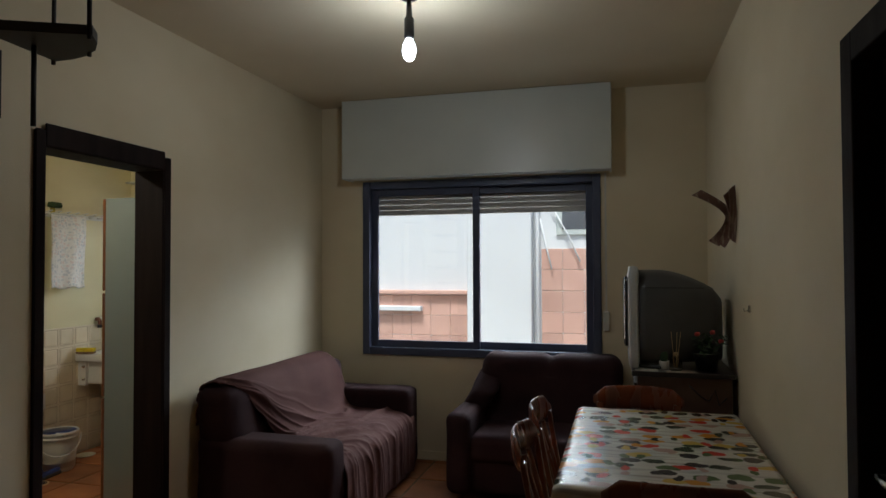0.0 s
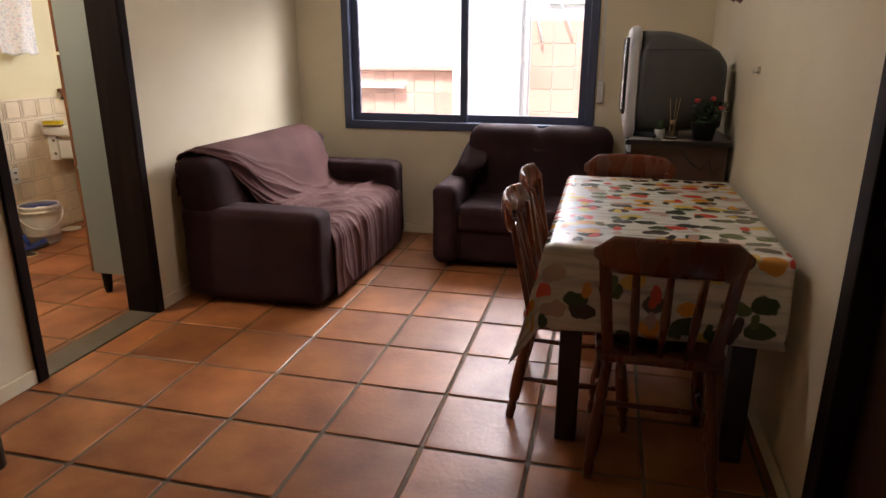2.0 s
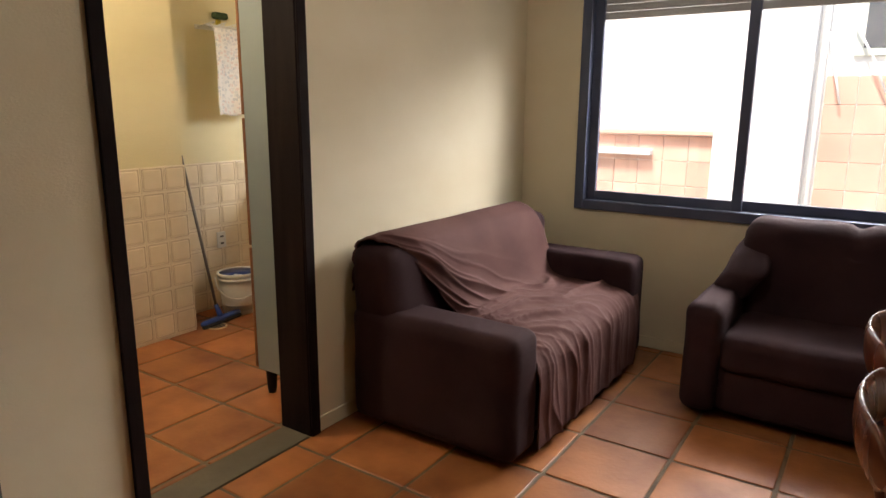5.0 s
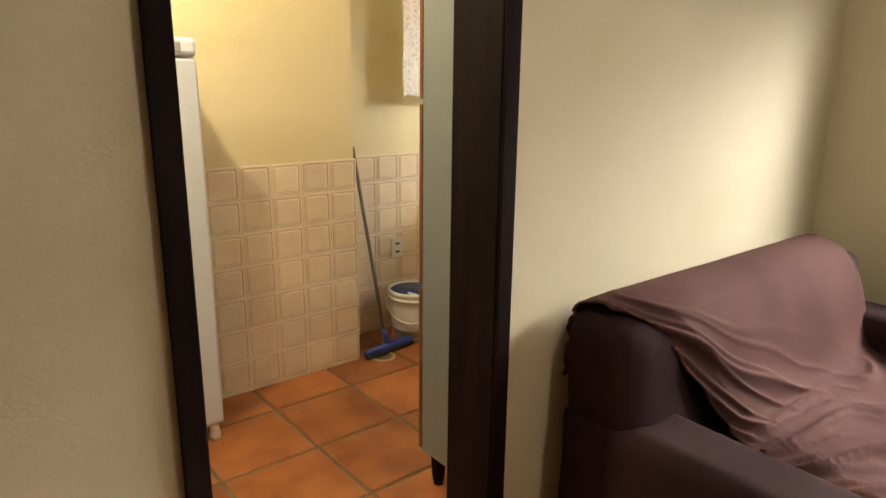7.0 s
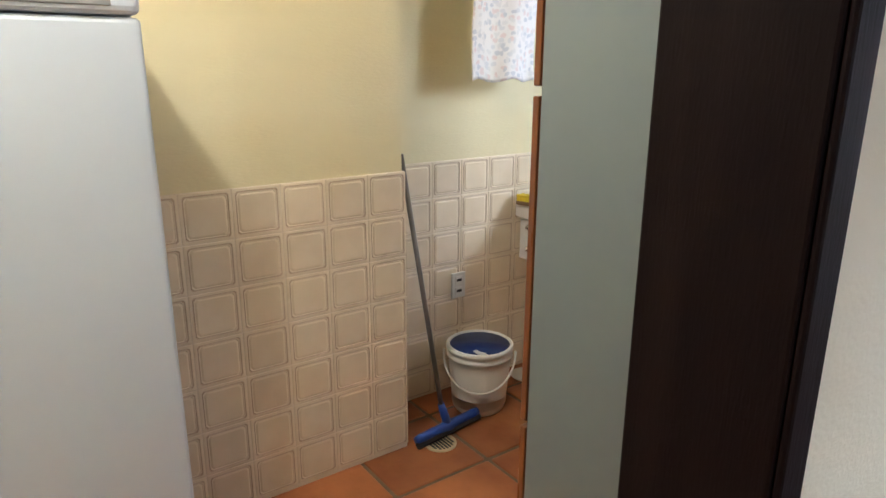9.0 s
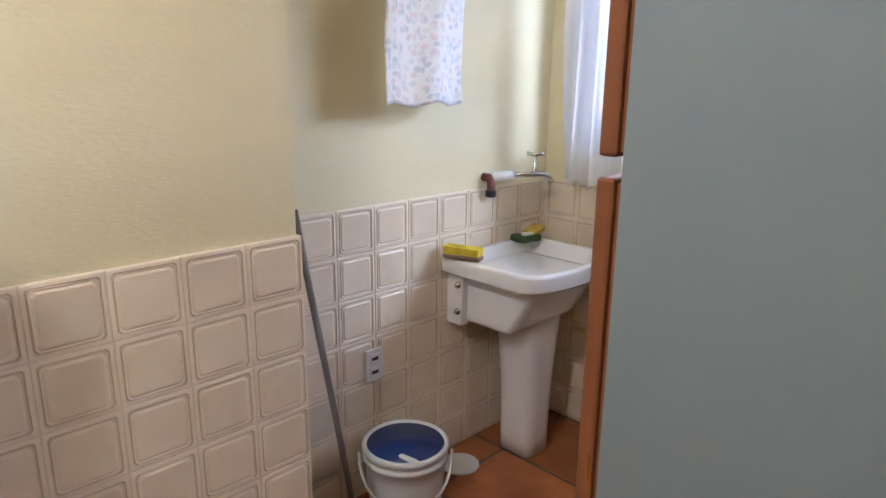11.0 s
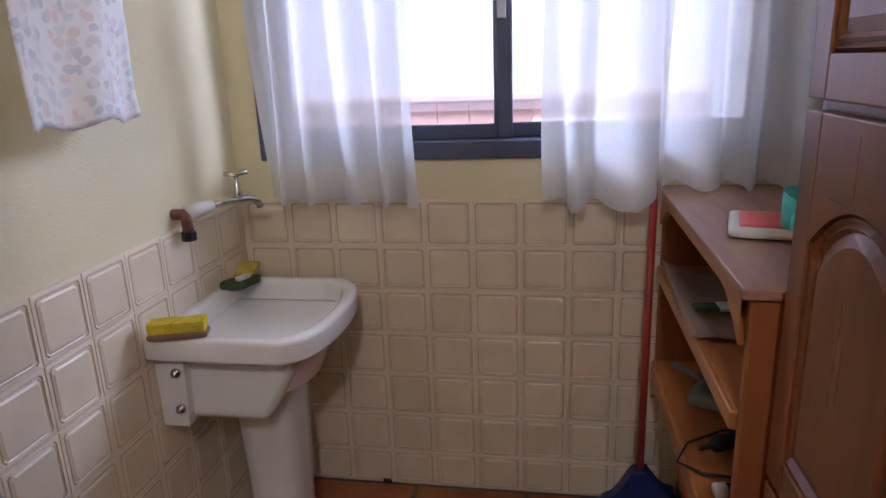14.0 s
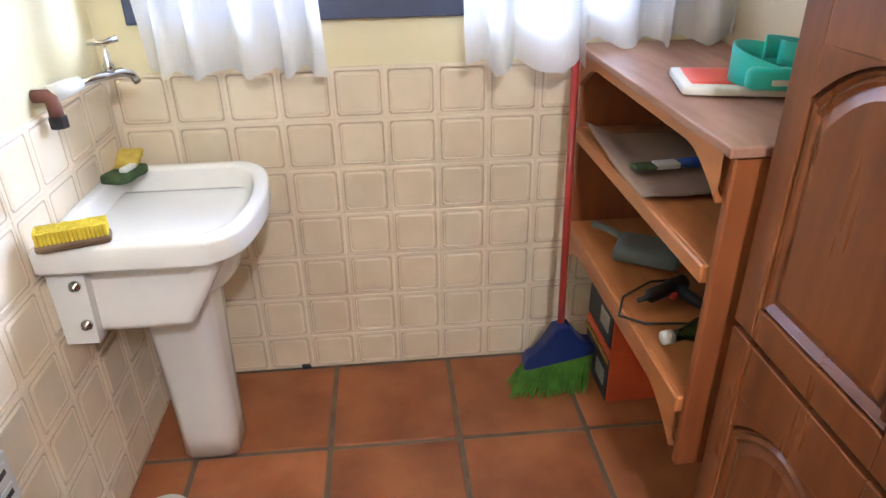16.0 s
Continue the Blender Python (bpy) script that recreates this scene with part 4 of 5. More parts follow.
def cab_door(y0, y1, z0, z1, arch, knob_y, knob_z):
    """A frame door with a raised field, arched at the top where arch is given."""
    x0, x1, s = CX0, CX0 + 0.020, 0.062
    st = s + (0.05 if arch else 0.0)
    ob = part("door", box(x1 - 0.003, x1, y0 + 0.004, y1 - 0.004, z0 + 0.004, z1 - 0.004), CABWOOD, cab, world=True)
    for n, b in (("stile", (y0, y0 + s, z0, z1)), ("stile", (y1 - s, y1, z0, z1)), ("rail", (y0 + s, y1 - s, z0, z0 + s)), ("rail", (y0 + s, y1 - s, z1 - st, z1))):
        part(n, box(x0, x1 - 0.0035, b[0], b[1], b[2], b[3], 0.003, 2), CABWOOD, ob, world=True)
    f = bmesh.new()
    n = 14
    yc, hw = (y0 + y1) / 2, (y1 - y0) / 2 - s
    rings = []
    for ins, x in ((-0.003, x1 - 0.005), (0.0, x1 - 0.008), (0.006, x0 + 0.004), (0.012, x0 + 0.010), (0.018, x0 + 0.003), (0.024, x0 + 0.009), (0.042, x0 + 0.002)):
        w = hw - ins
        ring = [f.verts.new((x, yc - w, z0 + s + ins)), f.verts.new((x, yc + w, z0 + s + ins))]
        for i in range(n + 1):
            t = 1 - 2 * i / n
            ring.append(f.verts.new((x, yc + w * t, z1 - st - ins - arch * t * t)))
        rings.append(ring)
    m = len(rings[0])
    for a, b in zip(rings, rings[1:]):
        for k in range(m):
            f.faces.new((a[k], a[(k + 1) % m], b[(k + 1) % m], b[k]))
    f.faces.new(rings[-1])
    if arch:
        top = bmesh.new()
        rows = []
        for i in range(n + 1):
            t = 1 - 2 * i / n
            za = z1 - st - arch * t * t - 0.0005
            q = ((x0 + 0.001, z1 - st + 0.004), (x0 + 0.001, za), (x1 - 0.005, za), (x1 - 0.005, z1 - st + 0.004))
            rows.append([top.verts.new((x, yc + hw * t, z)) for x, z in q])
        for a, b in zip(rows, rows[1:]):
            for k in range(4):
                top.faces.new((a[k], a[(k + 1) % 4], b[(k + 1) % 4], b[k]))
        bmesh.ops.recalc_face_normals(top, faces=top.faces[:])
        part("arch_rail", top, CABWOOD, ob, world=True)
    bmesh.ops.recalc_face_normals(f, faces=f.faces[:])
    part("raised_panel", f, CABWOOD, ob, world=True)
    k = lathe([(0.009, 0.0), (0.0085, 0.020), (0.012, 0.024), (0.0165, 0.029), (0.0175, 0.034), (0.0165, 0.039), (0.010, 0.043)], 0, 0, 0, 20)
    k.transform(Matrix.Translation((x0, knob_y, knob_z)) @ Euler((0, -math.pi / 2, 0)).to_matrix().to_4x4())
    part("knob", k, mat("dark_knob_wood", (0.07, 0.025, 0.014), (0.05, 0.018, 0.01), 0.3, 8, 60, 0.05), ob, "turned dark wooden knob", True, True)


MID = (CY0 + CY1) / 2
for y0, y1, kn in ((CY0, MID - 0.002, MID - 0.035), (MID + 0.002, CY1, MID + 0.035)):
    cab_door(y0, y1, 1.412, 1.963, 0.0, kn, 1.446)
    cab_door(y0, y1, 0.782, 1.396, 0.075, kn, 1.360)
    cab_door(y0, y1, 0.145, 0.768, 0.075, kn, 0.725)

# open shelf unit
SX0, SX1, SY0, SY1 = -0.605, -0.19, -0.925, 0.012
shf = thing("shelf_unit", (SX0 + SX1) / 2, (SY0 + SY1) / 2, 0, "open honey pine shelf unit with three boards under the window", "shelf")
part("top", box(SX0 - 0.005, SX1, SY0 - 0.005, SY1, 1.085, 1.105, 0.004, 2), SHELFTOP, shf, "worn brown top board", world=True)
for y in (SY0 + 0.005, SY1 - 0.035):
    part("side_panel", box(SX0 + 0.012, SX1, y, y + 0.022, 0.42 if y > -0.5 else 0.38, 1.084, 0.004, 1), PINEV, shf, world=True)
# back board in darkened pine: the unit's inner shade is put into its colour
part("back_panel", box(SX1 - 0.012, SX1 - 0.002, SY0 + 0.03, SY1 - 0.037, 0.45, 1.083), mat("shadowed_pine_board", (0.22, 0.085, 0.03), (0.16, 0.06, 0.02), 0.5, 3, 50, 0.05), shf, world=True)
for z in (0.845, 0.53):
    b = box(SX0 + 0.008, SX1 - 0.013, SY0 + 0.028, SY1 - 0.036, z, z + 0.02, 0.004, 1)
    part("shelf_board", b, PINE, shf, world=True)
    part("edge_lip", box(SX0, SX0 + 0.022, SY0 + 0.028, SY1 - 0.036, z - 0.02, z + 0.019, 0.004, 1), PINE, shf, world=True)


def valance(z1, drop):
    bm = bmesh.new()
    n = 24
    y0, y1 = SY0 + 0.028, SY1 - 0.036
    top, bot = [], []
    for i in range(n + 1):
        t = i / n
        e = max(0.0, 1 - min(t, 1 - t) / 0.16)
        top.append((y0 + (y1 - y0) * t, z1))
        bot.append((y0 + (y1 - y0) * t, z1 - 0.022 - drop * e ** 1.5))
    f = [[bm.verts.new((x, y, z)) for y, z in lst] for x in (SX0 + 0.002, SX0 + 0.018) for lst in (top, bot)]
    for i in range(n):
        bm.faces.new((f[0][i], f[0][i + 1], f[1][i + 1], f[1][i]))
        bm.faces.new((f[2][i], f[3][i], f[3][i + 1], f[2][i + 1]))
        bm.faces.new((f[1][i], f[1][i + 1], f[3][i + 1], f[3][i]))
    bmesh.ops.recalc_face_normals(bm, faces=bm.faces[:])
    return bm


part("valance", valance(1.084, 0.07), PINE, shf, "shaped pine valance", world=True)
part("valance", valance(0.51, 0.07), PINE, shf, "shaped pine valance", world=True)
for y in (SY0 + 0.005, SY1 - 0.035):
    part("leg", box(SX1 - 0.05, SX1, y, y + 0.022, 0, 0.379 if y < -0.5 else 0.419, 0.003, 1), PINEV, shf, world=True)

# fridge
fr = thing("fridge", -1.6, -2.62, 0, "tall white single-door fridge", "fridge")
part("body", box(-1.90, -1.36, -2.925, -2.317, 0.045, 1.595, 0.012, 2), FRIDGE, fr, world=True)
part("door", box(-1.356, -1.296, -2.93, -2.313, 0.075, 1.54, 0.012, 3), FRIDGE, fr, "plain white enamel door", world=True)
cap = part("control_cap", box(-1.356, -1.288, -2.931, -2.312, 1.544, 1.612, 0.018, 3), FRIDGE, fr, "white plastic top trim", world=True)
part("handle_recess", box(-1.291, -1.2865, -2.80, -2.37, 1.560, 1.596, 0.003, 2), mat("grey_recess", (0.30, 0.31, 0.31), (0.26, 0.27, 0.27), 0.4, 4, 80, 0.03), cap, "grey recessed grip", world=True)
part("badge", box(-1.297, -1.2945, -2.70, -2.62, 1.508, 1.524, 0.001, 1), mat("green_badge", (0.03, 0.13, 0.08), (0.025, 0.11, 0.07), 0.4, 4, 80, 0.0), fr, "small dark green name badge", world=True)
for y in (-2.89, -2.345):
    part("foot", lathe([(0.022, 0), (0.022, 0.02), (0.014, 0.075)], -1.33, y, 0, 14), PLASTICW, fr, smooth=True, world=True)
    part("foot", lathe([(0.02, 0), (0.02, 0.02), (0.014, 0.045)], -1.86, y, 0, 14), PLASTICW, fr, smooth=True, world=True)
fr.location.y += 0.03
rd = thing("radio", -1.5, -2.68, 1.595, "small black radio on the fridge", "radio")
part("case", box(-1.56, -1.46, -2.78, -2.56, 1.595, 1.72, 0.015, 3), BLACKPL, rd, world=True)
part("speaker_grille", turned(lathe([(0.045, 0.0), (0.042, 0.004)], 0, 0, 0, 20), Matrix.Translation((-1.46, -2.71, 1.66)) @ Euler((0, math.pi / 2, 0)).to_matrix().to_4x4()), PLASTICG, rd, world=True)

# laundry sink
snk = thing("laundry_sink", -1.78, -0.33, 0, "white ceramic laundry sink on a pedestal", "sink")
RX0, RX1, RY0, RY1, RZ = -1.948, -1.487, -0.61, -0.09, 0.832


def rim_outline(ins, n=28):
    """Sink outline, straight at the wall and bowed towards the room."""
    x0, y0, y1 = RX0 + min(ins, 0.06), RY0 + ins, RY1 - ins
    pts = [(x0, y1), (x0, y0)]
    for i in range(n + 1):
        t = i / n
        y = y0 + (y1 - y0) * t
        s = 2 * t - 1
        x = RX1 - 0.045 * s * s - 0.05 * abs(s) ** 9 - ins
        pts.append((x, y))
    return pts


def sink_basin():
    bm = bmesh.new()
    levels = [(0.012, RZ - 0.068), (0.0, RZ - 0.060), (0.0, RZ - 0.008), (0.008, RZ), (0.030, RZ), (0.038, RZ - 0.006), (0.060, RZ - 0.10), (0.095, RZ - 0.20), (0.16, RZ - 0.215)]
    rings = [[bm.verts.new((x, y, z)) for x, y in rim_outline(i)] for i, z in levels]
    m = len(rings[0])
    for a, b in zip(rings, rings[1:]):
        for k in range(m):
            bm.faces.new((a[k], a[(k + 1) % m], b[(k + 1) % m], b[k]))
    bm.faces.new(rings[-1])
    bmesh.ops.recalc_face_normals(bm, faces=bm.faces[:])
    return bm


bs = part("basin", sink_basin(), CERAMIC, snk, smooth=True, world=True)
md = bs.modifiers.new("soft", "BEVEL")
md.width, md.segments, md.limit_method, md.angle_limit = 0.006, 2, "ANGLE", radians(25)
body = cushion(-1.945, -1.665, -0.545, -0.15, 0.57, RZ - 0.05, 0.02, 10, 0.0)
for v in body.verts:
    k = (RZ - 0.05 - v.co.z) / 0.21
    if v.co.x > -1.83:
        v.co.x += 0.12 * (1 - k)
part("bowl", body, CERAMIC, snk, smooth=True, world=True)
for y0, y1 in ((-0.575, -0.537), (-0.155, -0.115)):
    br = bmesh.new()
    lo = [(-1.948, 0.565), (-1.875, 0.565), (-1.865, RZ - 0.06), (-1.948, RZ - 0.06)]
    f1 = [br.verts.new((x, y0, z)) for x, z in lo]
    f2 = [br.verts.new((x, y1, z)) for x, z in lo]
    br.faces.new(f1)
    br.faces.new(f2[::-1])
    for k in range(4):
        br.faces.new((f1[k], f1[(k + 1) % 4], f2[(k + 1) % 4], f2[k]))
    bmesh.ops.recalc_face_normals(br, faces=br.faces[:])
    part("bracket", br, CERAMIC, snk, world=True)
for z in (0.618, 0.722):
    b = turned(lathe([(0.013, 0.0), (0.013, 0.006), (0.008, 0.007), (0.008, 0.016)], 0, 0, 0, 12), Matrix.Translation((-1.89, -0.575, z)) @ Euler((math.pi / 2, 0, 0)).to_matrix().to_4x4())
    part("bolt", b, CHROME, snk, "metal bolt", True, True)
ped = bmesh.new()
rings = []
for i in range(9):
    t = i / 8
    z = 0.63 * t
    hx, hy = 0.082 + 0.012 * t * t, 0.072 + 0.055 * t ** 2.2
    ring = []
    for a in range(20):
        c, s = math.cos(2 * math.pi * a / 20), math.sin(2 * math.pi * a / 20)
        q = (abs(c) ** 6 + abs(s) ** 6) ** (-1 / 6)
        ring.append(ped.verts.new((-1.755 + hx * c * q, -0.315 + hy * s * q, z)))
    rings.append(ring)
for a, b in zip(rings, rings[1:]):
    for k in range(20):
        ped.faces.new((a[k], a[(k + 1) % 20], b[(k + 1) % 20], b[k]))
ped.faces.new(rings[0][::-1])
ped.faces.new(rings[-1])
part("pedestal", ped, CERAMIC, snk, smooth=True, world=True)
for k in range(5):
    x = -1.64 + 0.022 * k
    part("rib", tube([(x - 0.03, -0.185, RZ - 0.10 - 0.02 * (4 - k)), (x, -0.15, RZ - 0.045 - 0.004 * (4 - k))], 0.005, 6), CERAMIC, snk, smooth=True, world=True)

# tap
tap = thing("wall_tap", -1.95, -0.25, 1.08, "old chrome wall tap on brown pipe fittings", "tap")
part("pipe", tube([(-2.028, -0.262, 1.115), (-1.992, -0.262, 1.115), (-1.984, -0.262, 1.108), (-1.982, -0.262, 1.062)], 0.0155, 12), RUST, tap, "brown pipe elbow", True, True)
part("nut", lathe([(0.021, 0.0), (0.021, 0.024), (0.017, 0.026)], -1.982, -0.262, 1.042, 8), BLACKPL, tap, "black end cap", world=True)
part("sleeve", tube([(-1.985, -0.255, 1.117), (-1.972, -0.21, 1.119), (-1.958, -0.165, 1.120)], [0.021, 0.020, 0.016], 12), PLASTICW, tap, "taped white pipe", True, True)
part("spout", tube([(-1.958, -0.165, 1.120), (-1.925, -0.10, 1.120), (-1.90, -0.05, 1.118), (-1.882, -0.028, 1.108), (-1.875, -0.02, 1.085)], [0.010, 0.011, 0.012, 0.011, 0.010], 12), CHROME, tap, "", True, True)
part("stem", lathe([(0.012, 0.0), (0.014, 0.018), (0.009, 0.026), (0.009, 0.046), (0.006, 0.05), (0.006, 0.07)], -1.915, -0.08, 1.124, 14), CHROME, tap, "", True, True)
part("handle", tube([(-1.943, -0.10, 1.202), (-1.915, -0.08, 1.195), (-1.887, -0.06, 1.202)], [0.008, 0.007, 0.008], 10), CHROME, tap, "cross handle", True, True)

tap.location += Vector((0.062, -0.11, -0.015))

# brush, sponge on the sink
sb = thing("scrubbing_brush", -1.852, -0.595, RZ, "yellow-bristled scrubbing brush upside down on the sink rim", "brush", rz=18)
bk = cushion(-0.074, 0.074, -0.026, 0.026, 0.0, 0.022, 0.010, 8, 0)
part("back", bk, RIMWOOD, sb, smooth=True)
br = bmesh.new()
for i in range(17):
    for j in range(5):
        x, y = -0.066 + 0.00825 * i, -0.019 + 0.0095 * j
        tube([(x, y, 0.02), (x + random.uniform(-0.001, 0.001), y * 1.12, 0.048 + random.uniform(-0.001, 0.001))], [0.0042, 0.0047], 5, br)
part("bristles", br, YELLOWBR, sb, "yellow bristles")
sp = thing("kitchen_sponge", -1.875, -0.20, RZ, "worn green and yellow sponges on the sink rim", "sponge", rz=70)
part("scourer", cushion(-0.055, 0.055, -0.035, 0.035, 0.0, 0.028, 0.008, 8, 0.004, 30), SPONGE, sp, smooth=True)
part("sponge_block", turned(cushion(-0.05, 0.05, -0.03, 0.03, 0.0, 0.022, 0.008, 8, 0.004, 30), pose(0.05, 0.02, 0.026, 8, -10, 25)), SPONGEY, sp, smooth=True)
part("soap", cushion(-0.03, 0.02, -0.03, -0.008, 0.026, 0.040, 0.006, 6, 0), PAPER, sp, "sliver of white soap", True)

# bucket, lid, squeegee, drain
bkx, bky = -1.745, -0.97
bu = thing("bucket", bkx, bky, 0, "greyish white plastic bucket with a blue inside", "bucket")
part("shell", lathe([(0.105, 0.0), (0.115, 0.02), (0.132, 0.20), (0.132, 0.245), (0.142, 0.248), (0.142, 0.26), (0.135, 0.262), (0.135, 0.275), (0.144, 0.278), (0.144, 0.296), (0.138, 0.30), (0.130, 0.298), (0.118, 0.03)], 0, 0, 0, 32), PLASTICW, bu, smooth=True)
part("lining", lathe([(0.1295, 0.292), (0.1285, 0.20), (0.115, 0.06), (0.05, 0.055)], 0, 0, 0, 32), DEEPBLUE, bu, "deep blue inside", True)
hp = [(0.155 * math.cos(radians(-130 + 180 * t)), 0.155 * math.sin(radians(-130 + 180 * t)), 0.262 - 0.13 * math.sin(math.pi * t)) for t in [i / 16 for i in range(17)]]
part("handle", tube(hp, 0.005, 8), PLASTICW, bu, "thin white handle", True)
part("cloth", cushion(0.04, 0.125, -0.075, -0.045, 0.27, 0.296, 0.010, 8, 0.006, 20), PLASTICW, bu, "white rag over the rim", True)
solo("drain_cover", lathe([(0.075, 0.0), (0.075, 0.004), (0.07, 0.006)], -1.84, -0.60, 0.001, 28), PLASTICW, "white round plastic lid on the floor", "lid")
dr = thing("floor_drain", -1.59, -1.286, 0.0, "round cream floor drain with slots", "drain")
part("rim", lathe([(0.065, 0.0), (0.065, 0.006), (0.055, 0.007), (0.054, 0.003)], 0, 0, 0, 28), mat("cream_plastic", (0.62, 0.52, 0.33), (0.55, 0.45, 0.28), 0.45, 8, 100, 0.03), dr)
for k in range(-3, 4):
    w = math.sqrt(0.052 ** 2 - (0.014 * k) ** 2)
    part("slot", box(-w, w, 0.014 * k - 0.003, 0.014 * k + 0.003, 0.0045, 0.0074), BLACKPL, dr)
sq = thing("squeegee", -1.70, -1.22, 0, "blue floor squeegee with a grey stick leaning on the wall", "squeegee")
a, b = Vector((-1.612, -1.385, 0.035)), Vector((-1.655, -1.05, 0.035))
d = (b - a).normalized()
part("head", tube([a, a.lerp(b, 0.08), a.lerp(b, 0.4), a.lerp(b, 0.5), a.lerp(b, 0.6), a.lerp(b, 0.92), b], [0.016, 0.02, 0.021, 0.026, 0.021, 0.02, 0.016], 10), BLUEPL, sq, "blue plastic head", True, True)
bl = tube([a + Vector((0.012, 0, -0.018)), b + Vector((0.012, 0, -0.018))], 0.014, 6)
part("blade", bl, BLACKPL, sq, "black rubber blade", world=True)
part("socket", tube([a.lerp(b, 0.5), a.lerp(b, 0.5) + Vector((-0.015, -0.025, 0.10))], [0.02, 0.014], 10), BLUEPL, sq, "", True, True)
part("stick", tube([a.lerp(b, 0.5) + Vector((-0.012, -0.02, 0.06)), (-1.70, -1.385, 1.14)], 0.0095, 10), GREYSTICK, sq, "grey metal stick", True, True)

# broom
bm_ = thing("broom", -0.67, -0.15, 0, "broom with a red stick, blue head and green bristles", "broom")
part("stick", tube([(-0.688, -0.142, 0.20), (-0.668, -0.008, 1.13)], 0.0115, 10), REDSTICK, bm_, "red stick", True, True)
hd = bmesh.new()
prof = [(x, lo + 0.22 * x, z + 0.22 * x) for x, lo, z in ((-0.118, 0.125, 0.15), (-0.105, 0.122, 0.172), (-0.078, 0.12, 0.182), (-0.058, 0.12, 0.205), (-0.022, 0.12, 0.262), (0.022, 0.12, 0.262), (0.058, 0.12, 0.205), (0.078, 0.12, 0.182), (0.105, 0.122, 0.172), (0.118, 0.125, 0.15))]
fa = [[hd.verts.new((-0.69 + x, -0.14 + yy, z)) for x, lo, z in prof] for yy in (-0.028, 0.028)]
fb = [[hd.verts.new((-0.69 + x, -0.14 + yy, lo)) for x, lo, z in prof] for yy in (-0.028, 0.028)]
for i in range(len(prof) - 1):
    hd.faces.new((fa[0][i], fa[0][i + 1], fa[1][i + 1], fa[1][i]))
    hd.faces.new((fb[0][i], fb[1][i], fb[1][i + 1], fb[0][i + 1]))
    hd.faces.new((fa[0][i], fb[0][i], fb[0][i + 1], fa[0][i + 1]))
    hd.faces.new((fa[1][i], fa[1][i + 1], fb[1][i + 1], fb[1][i]))
for i in (0, len(prof) - 1):
    hd.faces.new((fa[0][i], fa[1][i], fb[1][i], fb[0][i]))
bmesh.ops.recalc_face_normals(hd, faces=hd.faces[:])
hd2 = part("head", hd, DEEPBLUE, bm_, "blue plastic head", world=True)
md = hd2.modifiers.new("soft", "BEVEL")
md.width, md.segments = 0.008, 2
bm = bmesh.new()
for i in range(44):
    for j in range(6):
        x = -0.11 + 0.22 * i / 43
        y = -0.02 + 0.008 * j
        tube([(-0.69 + x, -0.14 + y, 0.13 + 0.22 * x), (-0.722 + x * 1.15 + random.uniform(-0.006, 0.006), -0.145 + y * 2.0 + random.uniform(-0.01, 0.01), random.uniform(0.0, 0.012))], 0.0022, 4, bm, False)
part("bristles", bm, GREENBR, bm_, "dense green bristles", world=True)

bm_.location += Vector((0.04, -0.045, 0))

# power outlet
ou = thing("power_outlet", KX + 0.012, -0.94, 0.497, "white double wall outlet", "outlet")
part("plate", box(KX + 0.011, KX + 0.021, -0.977, -0.903, 0.438, 0.556, 0.003, 2), PLASTICW, ou, world=True)
for z in (0.472, 0.522):
    so = part("socket", box(KX + 0.0205, KX + 0.0235, -0.962, -0.918, z - 0.018, z + 0.018, 0.002, 1), PLASTICW, ou, world=True)
    part("slot", box(KX + 0.023, KX + 0.0242, -0.954, -0.926, z - 0.006, z + 0.006), BLACKPL, so, world=True)


# curtains
def curtain(name, x0, x1, zb, yb, folds, seed, label, group="kitchen curtains"):
    zt = 2.32

    def fn(u, v):
        x = x0 + (x1 - x0) * u
        z = zt + (zb - zt) * v
        ph = u * folds * 2 * math.pi + 1.5 * noise.noise(Vector((u * 3, v * 1.2, seed)))
        amp = 0.012 + 0.026 * v
        y = yb - 0.02 + amp * math.sin(ph) + 0.02 * noise.noise(Vector((u * 5, v * 2, seed + 3)))
        x += 0.010 * math.cos(ph) * v + (0.02 * math.sin(u * 9 + seed) * v if 0 < u < 1 else 0.015 * math.sin(v * 5 + seed) * v)
        z += 0.018 * v ** 6 * math.sin(u * folds * 6.3 + seed) + 0.01 * v ** 8 * noise.noise(Vector((u * 40, 0, seed)))
        return Vector((x, min(y, KW - 0.028), z)), (u, v)
    c = thing(name, (x0 + x1) / 2, yb, zb, label, "curtain", group)
    part("panel", sheet(fn, int(folds * 14), 40), CURTAIN, c, smooth=True, world=True)
    hem = sheet(lambda u, v: (fn(u, 0.955 + 0.045 * v)[0] + Vector((0, -0.003, 0)), (u, v)), int(folds * 14), 4)
    part("hem", hem, CURTAIN, c, "doubled hem", True, True)
    return c


curtain("curtain", -1.815, -1.325, 1.068, -0.055, 4.5, 2.0, "short sheer white curtain beside the sink")
curtain("curtain", -0.95, -0.595, 1.068, -0.075, 2.5, 7.0, "short sheer white curtain gathered over the shelf")
curtain("curtain", -0.62, -0.175, 1.112, -0.045, 3.5, 11.0, "short sheer white curtain resting behind the shelf top")
rod = thing("curtain_rod", -1.05, -0.05, 2.31, "thin white curtain rod over the window", "curtain rod")
part("rod", tube([(-1.94, -0.055, 2.325), (-0.165, -0.055, 2.325)], 0.008, 10), PLASTICW, rod, "", True, True)
for x in (-1.92, -0.19):
    part("bracket", box(x - 0.008, x + 0.008, -0.055, KW, 2.315, 2.335), PLASTICW, rod, world=True)

